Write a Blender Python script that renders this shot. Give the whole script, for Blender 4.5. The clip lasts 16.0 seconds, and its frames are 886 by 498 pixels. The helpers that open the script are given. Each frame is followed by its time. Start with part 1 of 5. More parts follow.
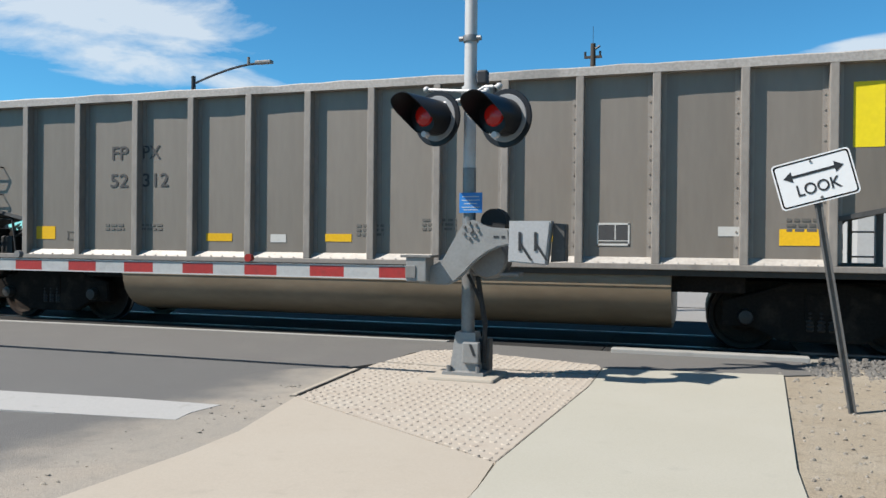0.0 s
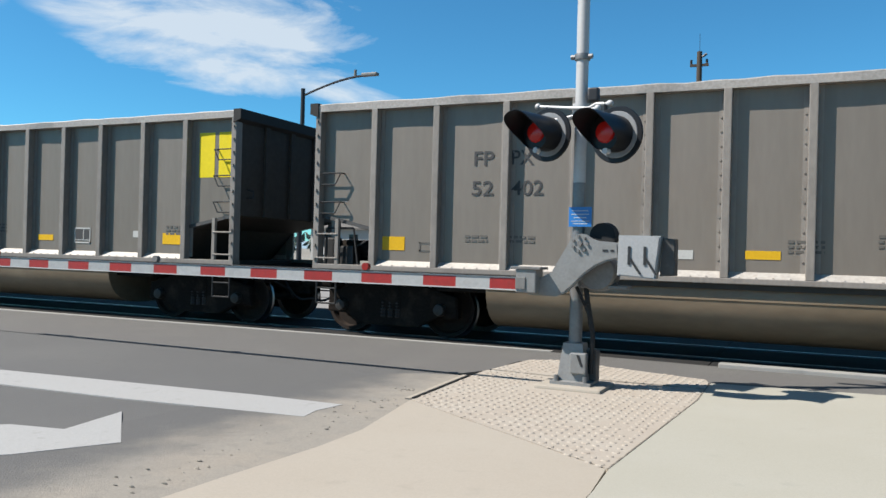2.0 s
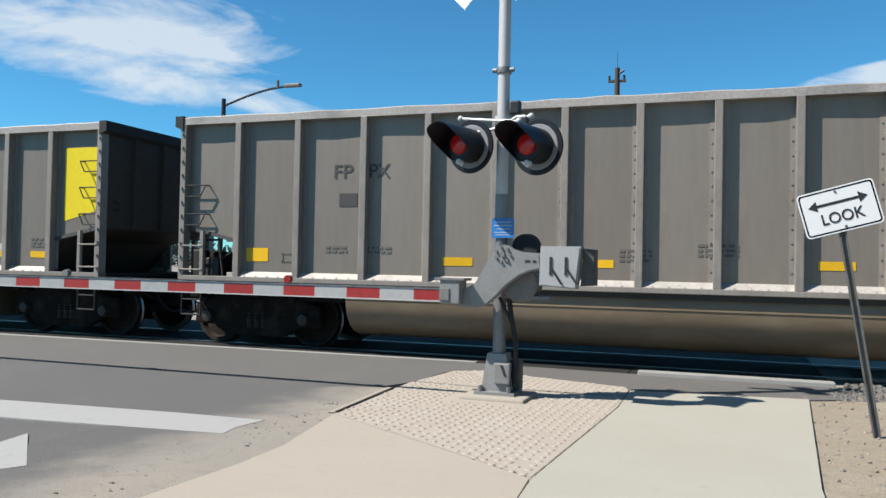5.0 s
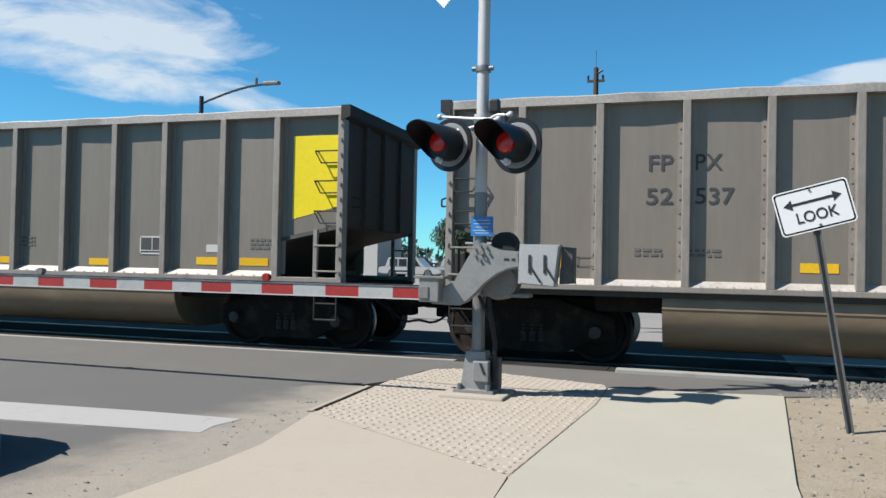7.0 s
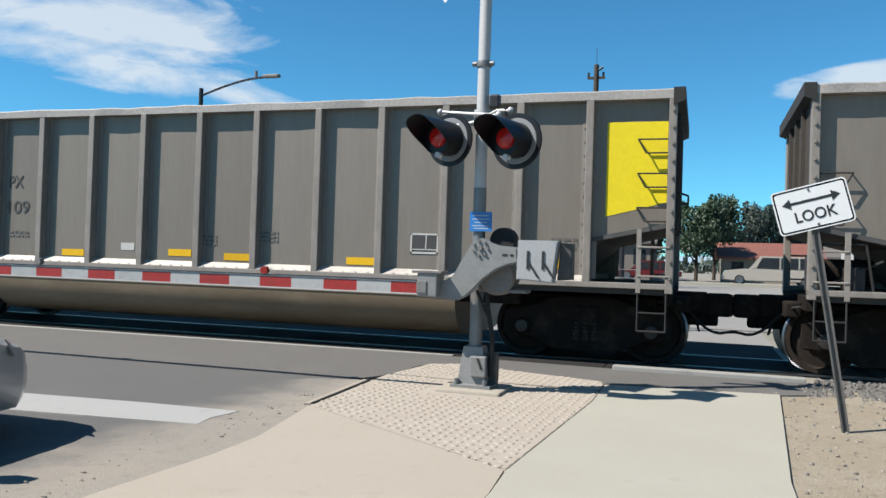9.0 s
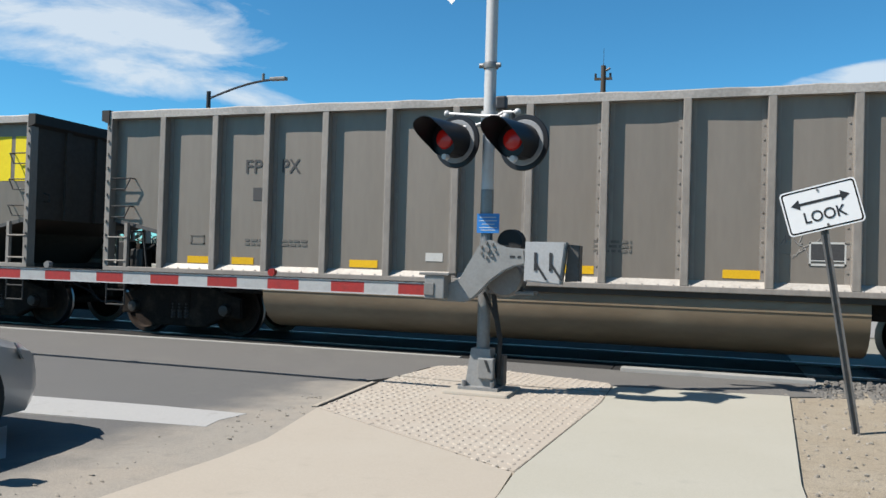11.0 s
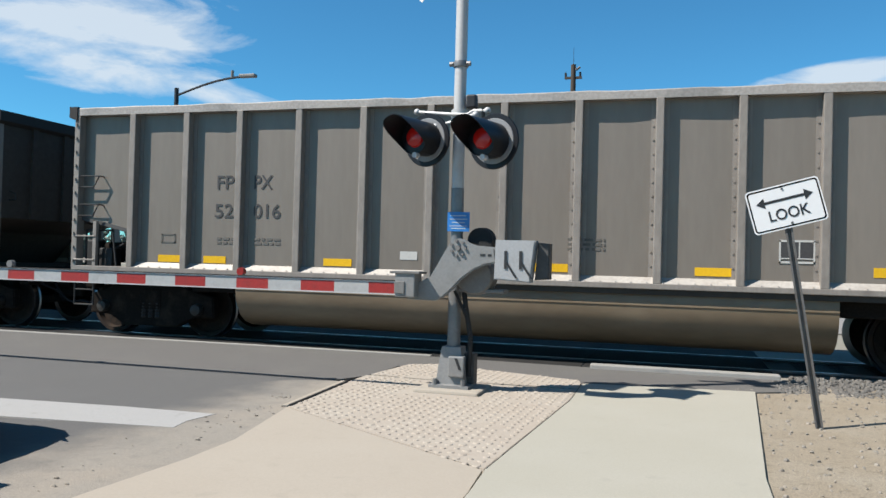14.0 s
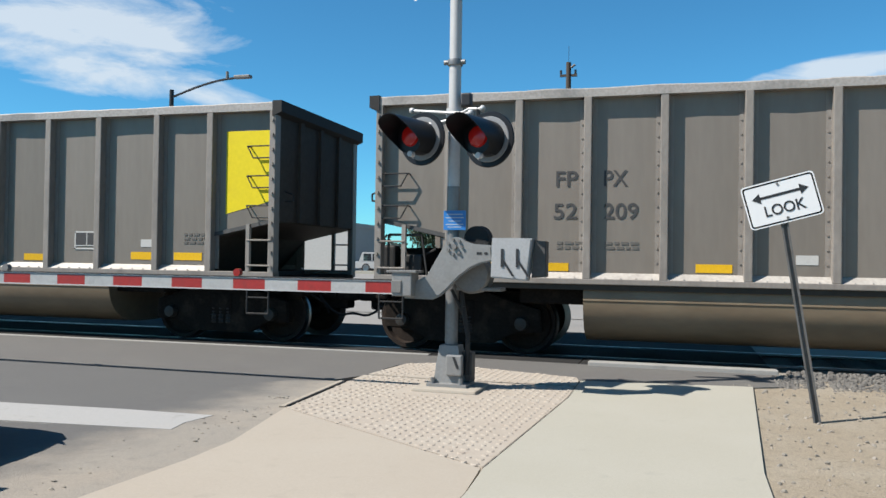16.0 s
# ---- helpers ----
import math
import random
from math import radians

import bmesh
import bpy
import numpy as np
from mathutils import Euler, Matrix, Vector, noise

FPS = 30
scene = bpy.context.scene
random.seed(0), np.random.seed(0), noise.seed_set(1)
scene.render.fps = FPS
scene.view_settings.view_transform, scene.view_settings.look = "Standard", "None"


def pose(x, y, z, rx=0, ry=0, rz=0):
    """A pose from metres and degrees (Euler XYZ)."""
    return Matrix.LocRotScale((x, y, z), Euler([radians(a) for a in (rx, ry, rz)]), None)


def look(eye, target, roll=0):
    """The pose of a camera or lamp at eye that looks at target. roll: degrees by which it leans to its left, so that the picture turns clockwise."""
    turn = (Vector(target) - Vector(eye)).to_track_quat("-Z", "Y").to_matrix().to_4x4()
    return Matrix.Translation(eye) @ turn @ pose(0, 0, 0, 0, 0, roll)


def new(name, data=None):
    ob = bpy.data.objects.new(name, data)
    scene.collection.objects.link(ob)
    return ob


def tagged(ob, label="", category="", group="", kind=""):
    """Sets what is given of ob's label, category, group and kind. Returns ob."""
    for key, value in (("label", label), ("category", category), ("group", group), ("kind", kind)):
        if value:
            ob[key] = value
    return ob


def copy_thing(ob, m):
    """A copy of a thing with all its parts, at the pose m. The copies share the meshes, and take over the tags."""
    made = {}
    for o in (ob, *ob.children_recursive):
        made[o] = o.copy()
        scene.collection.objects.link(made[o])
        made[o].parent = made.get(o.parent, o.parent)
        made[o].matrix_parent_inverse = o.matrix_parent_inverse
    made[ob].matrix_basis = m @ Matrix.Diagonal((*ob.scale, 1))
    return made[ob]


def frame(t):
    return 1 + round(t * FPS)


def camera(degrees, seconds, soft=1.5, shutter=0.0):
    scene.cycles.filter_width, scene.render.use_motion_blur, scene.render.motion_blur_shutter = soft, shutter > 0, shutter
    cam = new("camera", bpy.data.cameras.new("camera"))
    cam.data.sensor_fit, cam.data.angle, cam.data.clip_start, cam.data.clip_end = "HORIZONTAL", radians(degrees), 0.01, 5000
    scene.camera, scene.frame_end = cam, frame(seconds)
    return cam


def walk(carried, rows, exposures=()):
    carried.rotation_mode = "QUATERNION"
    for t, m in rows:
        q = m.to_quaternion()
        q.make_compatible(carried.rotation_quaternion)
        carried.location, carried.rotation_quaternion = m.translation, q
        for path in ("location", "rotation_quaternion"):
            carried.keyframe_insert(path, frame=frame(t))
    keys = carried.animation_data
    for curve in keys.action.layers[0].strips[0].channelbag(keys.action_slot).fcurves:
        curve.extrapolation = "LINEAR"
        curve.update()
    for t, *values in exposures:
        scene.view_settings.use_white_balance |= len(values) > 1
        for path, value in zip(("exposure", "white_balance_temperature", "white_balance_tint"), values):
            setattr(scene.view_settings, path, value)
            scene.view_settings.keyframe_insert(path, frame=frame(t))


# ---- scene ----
cam = camera(58.0, 16.0, soft=1.5)
# seconds, eye, yaw to the left of the line across the track, pitch up, roll
PATH = [
    (0, (0.022, 0.303, 1.334), 17.92, -0.28, 0.58),
    (0.5, (0.019, 0.203, 1.404), 20.89, 0.38, 0.42),
    (1, (0.028, 0.096, 1.375), 23.98, 0.13, 1.32),
    (1.5, (-0.004, -0.003, 1.359), 24.34, 0.32, 0.68),
    (2, (-0.008, -0.025, 1.368), 24.82, 0.18, 1.49),
    (2.5, (-0.005, -0.007, 1.351), 23.76, 0.21, 1.20),
    (3, (0.004, 0.003, 1.356), 21.57, -0.24, 0.99),
    (3.5, (0.019, -0.000, 1.371), 19.91, -0.10, 0.68),
    (4, (0.002, -0.004, 1.367), 20.01, 0.53, 1.07),
    (6.5, (-0.004, -0.004, 1.355), 18.20, 1.41, 1.09),
    (7, (0.000, -0.001, 1.351), 18.00, 1.14, 1.14),
    (7.5, (0.002, -0.002, 1.345), 17.90, 0.70, 1.23),
    (8, (-0.004, 0.001, 1.351), 17.70, 0.60, 1.43),
    (8.5, (-0.006, -0.003, 1.354), 17.79, 0.92, 1.76),
    (9, (-0.002, -0.008, 1.346), 17.86, 0.81, 1.82),
    (9.5, (-0.006, -0.003, 1.350), 18.54, 0.67, 1.75),
    (12, (-0.003, 0.001, 1.347), 18.31, 1.05, 1.56),
    (12.5, (-0.004, -0.007, 1.347), 18.73, 0.88, 1.64),
    (13, (0.004, 0.001, 1.349), 18.27, 1.01, 1.56),
    (13.5, (0.004, 0.000, 1.351), 17.21, 1.13, 1.68),
    (14, (0.005, 0.001, 1.351), 16.33, 0.84, 1.50),
    (14.5, (0.000, 0.005, 1.348), 15.83, 0.99, 1.39),
    (15, (0.006, 0.008, 1.355), 16.08, 1.42, 1.31),
    (15.5, (0.008, 0.004, 1.345), 15.84, 1.31, 1.22),
    (16, (0.012, 0.009, 1.347), 16.14, 0.78, 0.87),
]


def aimed(eye, yaw, pitch, roll):
    a, b = radians(yaw), radians(pitch)
    way = Vector((-math.sin(a) * math.cos(b), math.cos(a) * math.cos(b), math.sin(b)))
    return look(Vector(eye), Vector(eye) + way * 5, roll)


walk(cam, [(t, aimed(eye, yaw, pitch, roll)) for t, eye, yaw, pitch, roll in PATH], exposures=[(0, 1.05), (16, 1.05)])

# ---- world and sun ----
SUN_WAY = Vector((1.88, 1.22, -2.6)).normalized()  # the way the light goes
world = bpy.data.worlds.new("sky")
scene.world = world
world.use_nodes = True
wn, wl = world.node_tree.nodes, world.node_tree.links
wn.clear()
sky = wn.new("ShaderNodeTexSky")
sky.sky_type, sky.sun_disc = "NISHITA", False
sky.sun_elevation = math.asin(-SUN_WAY.z)
sky.sun_rotation = math.atan2(-SUN_WAY.x, -SUN_WAY.y)
sky.altitude, sky.air_density, sky.dust_density, sky.ozone_density = 1500, 1.0, 0.3, 2.5
tc = wn.new("ShaderNodeTexCoord")


def wmath(op, a, b=None, clamp=False):
    n = wn.new("ShaderNodeMath")
    n.operation, n.use_clamp = op, clamp
    for i, v in enumerate((a, b)):
        if isinstance(v, (int, float)):
            n.inputs[i].default_value = v
        elif v is not None:
            wl.new(v, n.inputs[i])
    return n.outputs[0]


def cloud(bearing, height, wide, tall, tilt):
    """A soft bank of cloud round a bearing (degrees left of the track's normal) and a height (degrees)."""
    a, h = radians(bearing), radians(height)
    centre = Vector((-math.sin(a) * math.cos(h), math.cos(a) * math.cos(h), math.sin(h)))
    side = Vector((math.cos(a), math.sin(a), 0))
    up = side.cross(centre)
    c, s = math.cos(radians(tilt)), math.sin(radians(tilt))
    sides = (side * c + up * s, up * c - side * s)
    total = None
    for axis, half in zip(sides, (wide, tall)):
        d = wn.new("ShaderNodeVectorMath")
        d.operation = "DOT_PRODUCT"
        wl.new(tc.outputs["Generated"], d.inputs[0])
        d.inputs[1].default_value = axis
        q = wmath("DIVIDE", wmath("SUBTRACT", d.outputs["Value"], axis.dot(centre)), math.sin(radians(half)))
        q = wmath("MULTIPLY", q, q)
        total = q if total is None else wmath("ADD", total, q)
    front = wn.new("ShaderNodeVectorMath")
    front.operation = "DOT_PRODUCT"
    wl.new(tc.outputs["Generated"], front.inputs[0])
    front.inputs[1].default_value = centre
    return wmath("MULTIPLY", wmath("SUBTRACT", 1.0, total, True), wmath("GREATER_THAN", front.outputs["Value"], 0.3))


banks = cloud(40.5, 15.2, 13, 3.6, -4)
for spec in ((40, 12.0, 11, 1.9, -7), (33, 11.0, 7, 1.0, -9), (-10, 12.3, 6.5, 1.1, 5), (66, 15, 12, 4, 0)):
    banks = wmath("MAXIMUM", banks, cloud(*spec))
stretch = wn.new("ShaderNodeMapping")
wl.new(tc.outputs["Generated"], stretch.inputs[0])
stretch.inputs["Scale"].default_value = (3.0, 3.0, 10)
wisps = wn.new("ShaderNodeTexNoise")
wl.new(stretch.outputs[0], wisps.inputs["Vector"])
wisps.inputs["Scale"].default_value, wisps.inputs["Detail"].default_value, wisps.inputs["Roughness"].default_value = 2.2, 9, 0.6
wisps.inputs["Distortion"].default_value = 0.3
torn = wmath("MULTIPLY", wmath("SUBTRACT", wisps.outputs["Fac"], 0.5), 4.2)
mask = wmath("MULTIPLY", wmath("ADD", wmath("SUBTRACT", wmath("MULTIPLY", wmath("POWER", banks, 0.8), 1.25), 0.36), torn, True), wmath("MULTIPLY", banks, 4.0, True))
mixer = wn.new("ShaderNodeMix")
mixer.data_type = "RGBA"
wl.new(wmath("MULTIPLY", mask, 0.8), mixer.inputs["Factor"])
tintsky = wn.new("ShaderNodeMix")
tintsky.data_type, tintsky.blend_type = "RGBA", "MULTIPLY"
tintsky.inputs["Factor"].default_value = 1.0
tintsky.inputs["B"].default_value = (0.42, 1.04, 1.22, 1)
wl.new(sky.outputs[0], tintsky.inputs["A"])
wl.new(tintsky.outputs["Result"], mixer.inputs["A"])
mixer.inputs["B"].default_value = (6.4, 7.0, 7.5, 1)
back = wn.new("ShaderNodeBackground")
back.inputs["Strength"].default_value = 0.058
wl.new(mixer.outputs["Result"], back.inputs["Color"])
wl.new(back.outputs[0], wn.new("ShaderNodeOutputWorld").inputs["Surface"])

sun = new("sun", bpy.data.lights.new("sun", "SUN"))
sun.data.energy, sun.data.angle, sun.data.color = 4.8, radians(0.53), (1.0, 0.952, 0.885)
sun.matrix_world = look(-SUN_WAY * 60, (0, 0, 0))


# ---- materials ----
def material(name, colour, rough=0.7, metal=0.0, spots=(), grain=(40.0, 0.12), bump=0.0, bump_scale=60.0, rand=0.0, coat=0.0, squeeze=(1, 1, 1), spec=0.5, drift=None):
    """A procedural surface. drift: (x0, x1, colour), what the base thins out to from x1 down to x0. spots: (scale, colour, low, high, amount) of noise stains laid over the base; grain: scale and strength of fine value change."""
    m = bpy.data.materials.new(name)
    m.use_nodes = True
    n, l = m.node_tree.nodes, m.node_tree.links
    b = n["Principled BSDF"]
    b.inputs["Roughness"].default_value, b.inputs["Metallic"].default_value = rough, metal
    b.inputs["Coat Weight"].default_value = coat
    b.inputs["Specular IOR Level"].default_value = spec
    co = n.new("ShaderNodeTexCoord").outputs["Object"]
    if squeeze != (1, 1, 1):
        mp = n.new("ShaderNodeMapping")
        mp.inputs["Scale"].default_value = squeeze
        l.new(co, mp.inputs[0])
        co = mp.outputs[0]

    def noisy(scale, detail=5.0):
        t = n.new("ShaderNodeTexNoise")
        l.new(co, t.inputs["Vector"])
        t.inputs["Scale"].default_value, t.inputs["Detail"].default_value = scale, detail
        return t.outputs["Fac"]

    rgb = n.new("ShaderNodeRGB")
    rgb.outputs[0].default_value = (*colour, 1)
    out = rgb.outputs[0]
    for scale, stain, low, high, amount in spots:
        r = n.new("ShaderNodeMapRange")
        l.new(noisy(scale), r.inputs[0])
        r.inputs[1].default_value, r.inputs[2].default_value, r.inputs[3].default_value, r.inputs[4].default_value = low, high, 0, amount
        mx = n.new("ShaderNodeMix")
        mx.data_type = "RGBA"
        l.new(r.outputs[0], mx.inputs["Factor"])
        l.new(out, mx.inputs["A"])
        mx.inputs["B"].default_value = (*stain, 1)
        out = mx.outputs["Result"]
    if drift:
        xyz = n.new("ShaderNodeSeparateXYZ")
        l.new(co, xyz.inputs[0])
        wander = n.new("ShaderNodeMath")
        wander.operation = "MULTIPLY_ADD"
        l.new(noisy(2.6, 8), wander.inputs[0])
        wander.inputs[1].default_value = 0.9
        l.new(xyz.outputs["X"], wander.inputs[2])
        r = n.new("ShaderNodeMapRange")
        r.interpolation_type = "SMOOTHSTEP"
        l.new(wander.outputs[0], r.inputs[0])
        r.inputs[1].default_value, r.inputs[2].default_value = drift[0] + 0.45, drift[1] + 0.45
        mx = n.new("ShaderNodeMix")
        mx.data_type = "RGBA"
        l.new(r.outputs[0], mx.inputs["Factor"])
        mx.inputs["A"].default_value = (*drift[2], 1)
        l.new(out, mx.inputs["B"])
        out = mx.outputs["Result"]
    h = n.new("ShaderNodeHueSaturation")
    r = n.new("ShaderNodeMapRange")
    l.new(noisy(grain[0], 3), r.inputs[0])
    r.inputs[1].default_value, r.inputs[2].default_value = 0.25, 0.75
    r.inputs[3].default_value, r.inputs[4].default_value = 1 - grain[1], 1 + grain[1]
    value = r.outputs[0]
    if rand:
        info = n.new("ShaderNodeObjectInfo")
        rr = n.new("ShaderNodeMapRange")
        l.new(info.outputs["Random"], rr.inputs[0])
        rr.inputs[3].default_value, rr.inputs[4].default_value = 1 - rand, 1 + rand
        mm = n.new("ShaderNodeMath")
        mm.operation = "MULTIPLY"
        l.new(value, mm.inputs[0])
        l.new(rr.outputs[0], mm.inputs[1])
        value = mm.outputs[0]
    l.new(value, h.inputs["Value"])
    l.new(out, h.inputs["Color"])
    l.new(h.outputs[0], b.inputs["Base Color"])
    if bump:
        bp = n.new("ShaderNodeBump")
        bp.inputs["Strength"].default_value, bp.inputs["Distance"].default_value = bump, 0.01
        l.new(noisy(bump_scale, 4), bp.inputs["Height"])
        l.new(bp.outputs[0], b.inputs["Normal"])
    return m


def glowing(name, colour, strength):
    m = bpy.data.materials.new(name)
    m.use_nodes = True
    b = m.node_tree.nodes["Principled BSDF"]
    b.inputs["Base Color"].default_value = (*colour, 1)
    b.inputs["Emission Color"].default_value = (*colour, 1)
    b.inputs["Emission Strength"].default_value = strength
    b.inputs["Roughness"].default_value = 0.25
    return m


ASPHALT = material("asphalt", (0.0726, 0.0702, 0.0676), 0.9, spots=((0.5, (0.0885, 0.0851, 0.0805), 0.45, 0.7, 0.7), (3.0, (0.0644, 0.0624, 0.0608), 0.55, 0.75, 0.5)), grain=(90, 0.16), bump=0.5, bump_scale=160)
ASPHALT_PATCH = material("patched_asphalt", (0.084, 0.0793, 0.0739), 0.9, spots=((1.2, (0.102, 0.0969, 0.0877), 0.5, 0.75, 0.6),), grain=(80, 0.16), bump=0.5, bump_scale=150)
# black of the mat's joint and of the painted arm shadow
TAR_AND_SHADOW = material("tar", (0.0165, 0.0165, 0.0165), 0.6, grain=(20, 0.2))
CONCRETE = material("concrete", (0.261, 0.228, 0.185), 0.85, spots=((0.7, (0.277, 0.247, 0.204), 0.4, 0.7, 0.7), (5, (0.196, 0.175, 0.143), 0.6, 0.8, 0.45)), grain=(60, 0.05), bump=0.15, bump_scale=120)
CONCRETE_NEW = material("pale_concrete", (0.261, 0.247, 0.204), 0.8, spots=((0.9, (0.277, 0.263, 0.222), 0.4, 0.7, 0.7), (6, (0.204, 0.199, 0.171), 0.62, 0.8, 0.4)), grain=(70, 0.05), bump=0.12, bump_scale=140)
DOME_MAT = material("dome_mat", (0.269, 0.233, 0.192), 0.85, spots=((2.0, (0.285, 0.253, 0.212), 0.45, 0.7, 0.8), (9, (0.204, 0.163, 0.127), 0.6, 0.75, 0.5)), grain=(50, 0.08), bump=0.2, bump_scale=90)
GROUT = material("joint_grit", (0.11, 0.095, 0.075), 0.95, spots=((9, (0.22, 0.19, 0.155), 0.5, 0.62, 0.9),), grain=(60, 0.2))
DIRT = material("dirt", (0.196, 0.163, 0.118), 0.95, spots=((1.5, (0.224, 0.196, 0.151), 0.45, 0.65, 0.7), (12, (0.134, 0.11, 0.077), 0.56, 0.68, 0.75)), grain=(110, 0.38), bump=0.8, bump_scale=70)
GROUND = material("far_ground", (0.171, 0.155, 0.13), 0.95, spots=((0.08, (0.122, 0.127, 0.0815), 0.5, 0.65, 0.6), (0.5, (0.204, 0.187, 0.163), 0.5, 0.7, 0.6)), grain=(20, 0.15))
GUTTER = material("gutter_grit", (0.187, 0.169, 0.143), 0.95, spots=((1.6, (0.204, 0.179, 0.147), 0.45, 0.65, 0.9), (7, (0.134, 0.122, 0.106), 0.55, 0.7, 0.5)), grain=(80, 0.15), bump=0.5, bump_scale=90, drift=(-4.4, -3.45, (0.0726, 0.0702, 0.0676)))
STONE = material("ballast_stone", (0.077, 0.0714, 0.0643), 0.9, spots=((6, (0.114, 0.106, 0.0938), 0.5, 0.65, 0.8),), grain=(40, 0.2), rand=0.3)
# much darker than the loose ballast stones
DARK_BALLAST = material("dark_ballast", (0.03, 0.027, 0.024), 0.9, spots=((7, (0.06, 0.054, 0.047), 0.5, 0.65, 0.8),), grain=(40, 0.3), bump=0.9, bump_scale=25, spec=0.15)
PAINT = material("road_paint", (0.253, 0.249, 0.24), 0.75, spots=((9, (0.204, 0.199, 0.187), 0.60, 0.72, 0.75),), grain=(60, 0.08), bump=0.2, bump_scale=150)
PANEL_EDGE = material("crossing_panel", (0.224, 0.216, 0.199), 0.8, spots=((4, (0.163, 0.159, 0.151), 0.55, 0.7, 0.6),), grain=(50, 0.12))
# near black: the train's shadow on the crossing is put into the colour
SHADED_CROSSING = material("shaded_crossing_surface", (0.0204, 0.0198, 0.0193), 0.9, spec=0.12, spots=((2, (0.0306, 0.0296, 0.0285), 0.5, 0.7, 0.7),), grain=(60, 0.15), bump=0.3)
RAIL = material("rail_steel", (0.161, 0.166, 0.176), 0.28, 1.0, grain=(30, 0.1))
TIE = material("tie_wood", (0.0407, 0.0326, 0.0244), 0.9, grain=(15, 0.3), rand=0.2)
BODY = material("car_body", (0.164, 0.141, 0.117), 0.44, 0.3, spots=((0.9, (0.194, 0.167, 0.142), 0.42, 0.68, 0.8), (2.2, (0.118, 0.0997, 0.0838), 0.55, 0.78, 0.45)), grain=(14, 0.05), bump=0.04, bump_scale=4, rand=0.07, squeeze=(1, 1, 0.2), spec=0.3)
RIB = material("rib_metal", (0.197, 0.177, 0.157), 0.5, 0.08, spots=((3, (0.135, 0.12, 0.106), 0.5, 0.72, 0.7),), grain=(25, 0.12), rand=0.06, spec=0.3, squeeze=(1, 1, 0.3))
CHORD = material("chord_metal", (0.285, 0.264, 0.243), 0.5, 0.15, spots=((1.6, (0.178, 0.171, 0.161), 0.5, 0.68, 0.75),), grain=(25, 0.2), spec=0.3)
# paler than the ribs: sunlight on the sloped ledge is in the colour
LEDGE = material("sunlit_ledge_metal", (0.33, 0.306, 0.276), 0.55, 0.2, spots=((4, (0.271, 0.247, 0.223), 0.5, 0.7, 0.7),), grain=(25, 0.15))
BELLY = material("belly_metal", (0.173, 0.13, 0.0867), 0.45, 0.05, spots=((0.8, (0.117, 0.0861, 0.0532), 0.42, 0.65, 0.8), (2.5, (0.22, 0.179, 0.123), 0.5, 0.75, 0.5)), grain=(12, 0.1), squeeze=(0.4, 1, 1))
# darker than the sides: shade of ends and underframe put into the colour
ENDWALL = material("shaded_end_metal", (0.052, 0.0459, 0.0399), 0.7, 0.0, spec=0.1, spots=((1.5, (0.0432, 0.0408, 0.0364), 0.45, 0.7, 0.8),), grain=(12, 0.12))
TRUCK = material("truck_iron", (0.0152, 0.0126, 0.0109), 0.95, 0.0, spec=0.04, spots=((5, (0.0379, 0.0285, 0.0219), 0.5, 0.7, 0.7),), grain=(30, 0.25))
WHEEL = material("wheel_steel", (0.0245, 0.0188, 0.0157), 0.75, 0.0, spec=0.08, spots=((6, (0.0532, 0.035, 0.0225), 0.5, 0.7, 0.6),), grain=(30, 0.2))
TREAD = material("wheel_tread", (0.22, 0.22, 0.225), 0.3, 1.0, grain=(30, 0.1))
SPRING = material("spring_steel", (0.0257, 0.0229, 0.0202), 0.6, 0.3, grain=(30, 0.1))
IRON = material("grab_iron", (0.0224, 0.0212, 0.0204), 0.6, 0.3, grain=(30, 0.2))
YELLOW = material("yellow_paint", (0.576, 0.459, 0.0139), 0.5, spots=((5, (0.486, 0.375, 0.0209), 0.55, 0.75, 0.5),), spec=0.2, grain=(20, 0.06))
ORANGE = material("amber_tape", (0.531, 0.312, 0.0125), 0.4, spec=0.2, grain=(30, 0.08), rand=0.12)
LETTER = material("stencil_black", (0.0275, 0.0275, 0.0286), 0.7, grain=(60, 0.25))
FAINT = material("faded_stencil", (0.077, 0.0713, 0.063), 0.7, grain=(60, 0.25))
WHITE = material("white_label", (0.367, 0.361, 0.342), 0.6, spots=((8, (0.244, 0.235, 0.215), 0.6, 0.75, 0.6),), grain=(40, 0.08))
CHALK = material("chalk_scrawl", (0.171, 0.163, 0.151), 0.8, grain=(60, 0.2))
MAST_WHITE = material("mast_white", (0.361, 0.357, 0.353), 0.5, 0.1, spots=((5, (0.293, 0.284, 0.269), 0.55, 0.75, 0.5),), grain=(25, 0.05), rand=0.02)
MAST_GREY = material("mast_grey", (0.163, 0.163, 0.163), 0.45, 0.5, spots=((7, (0.122, 0.122, 0.122), 0.5, 0.7, 0.6),), grain=(30, 0.1))
CAST = material("cast_grey", (0.204, 0.202, 0.196), 0.5, 0.35, spots=((6, (0.163, 0.159, 0.151), 0.5, 0.72, 0.6),), grain=(40, 0.08), bump=0.1)
PALE_CAST = material("pale_cast", (0.27, 0.275, 0.28), 0.55, 0.1, spots=((6, (0.21, 0.212, 0.21), 0.5, 0.72, 0.6),), grain=(40, 0.08), bump=0.1)
CASE = material("case_grey", (0.134, 0.13, 0.124), 0.6, 0.2, spots=((6, (0.0978, 0.0933, 0.0896), 0.5, 0.7, 0.6),), grain=(30, 0.12))
BLACK = material("signal_black", (0.00615, 0.00685, 0.0089), 0.4, spec=0.25, grain=(20, 0.15))
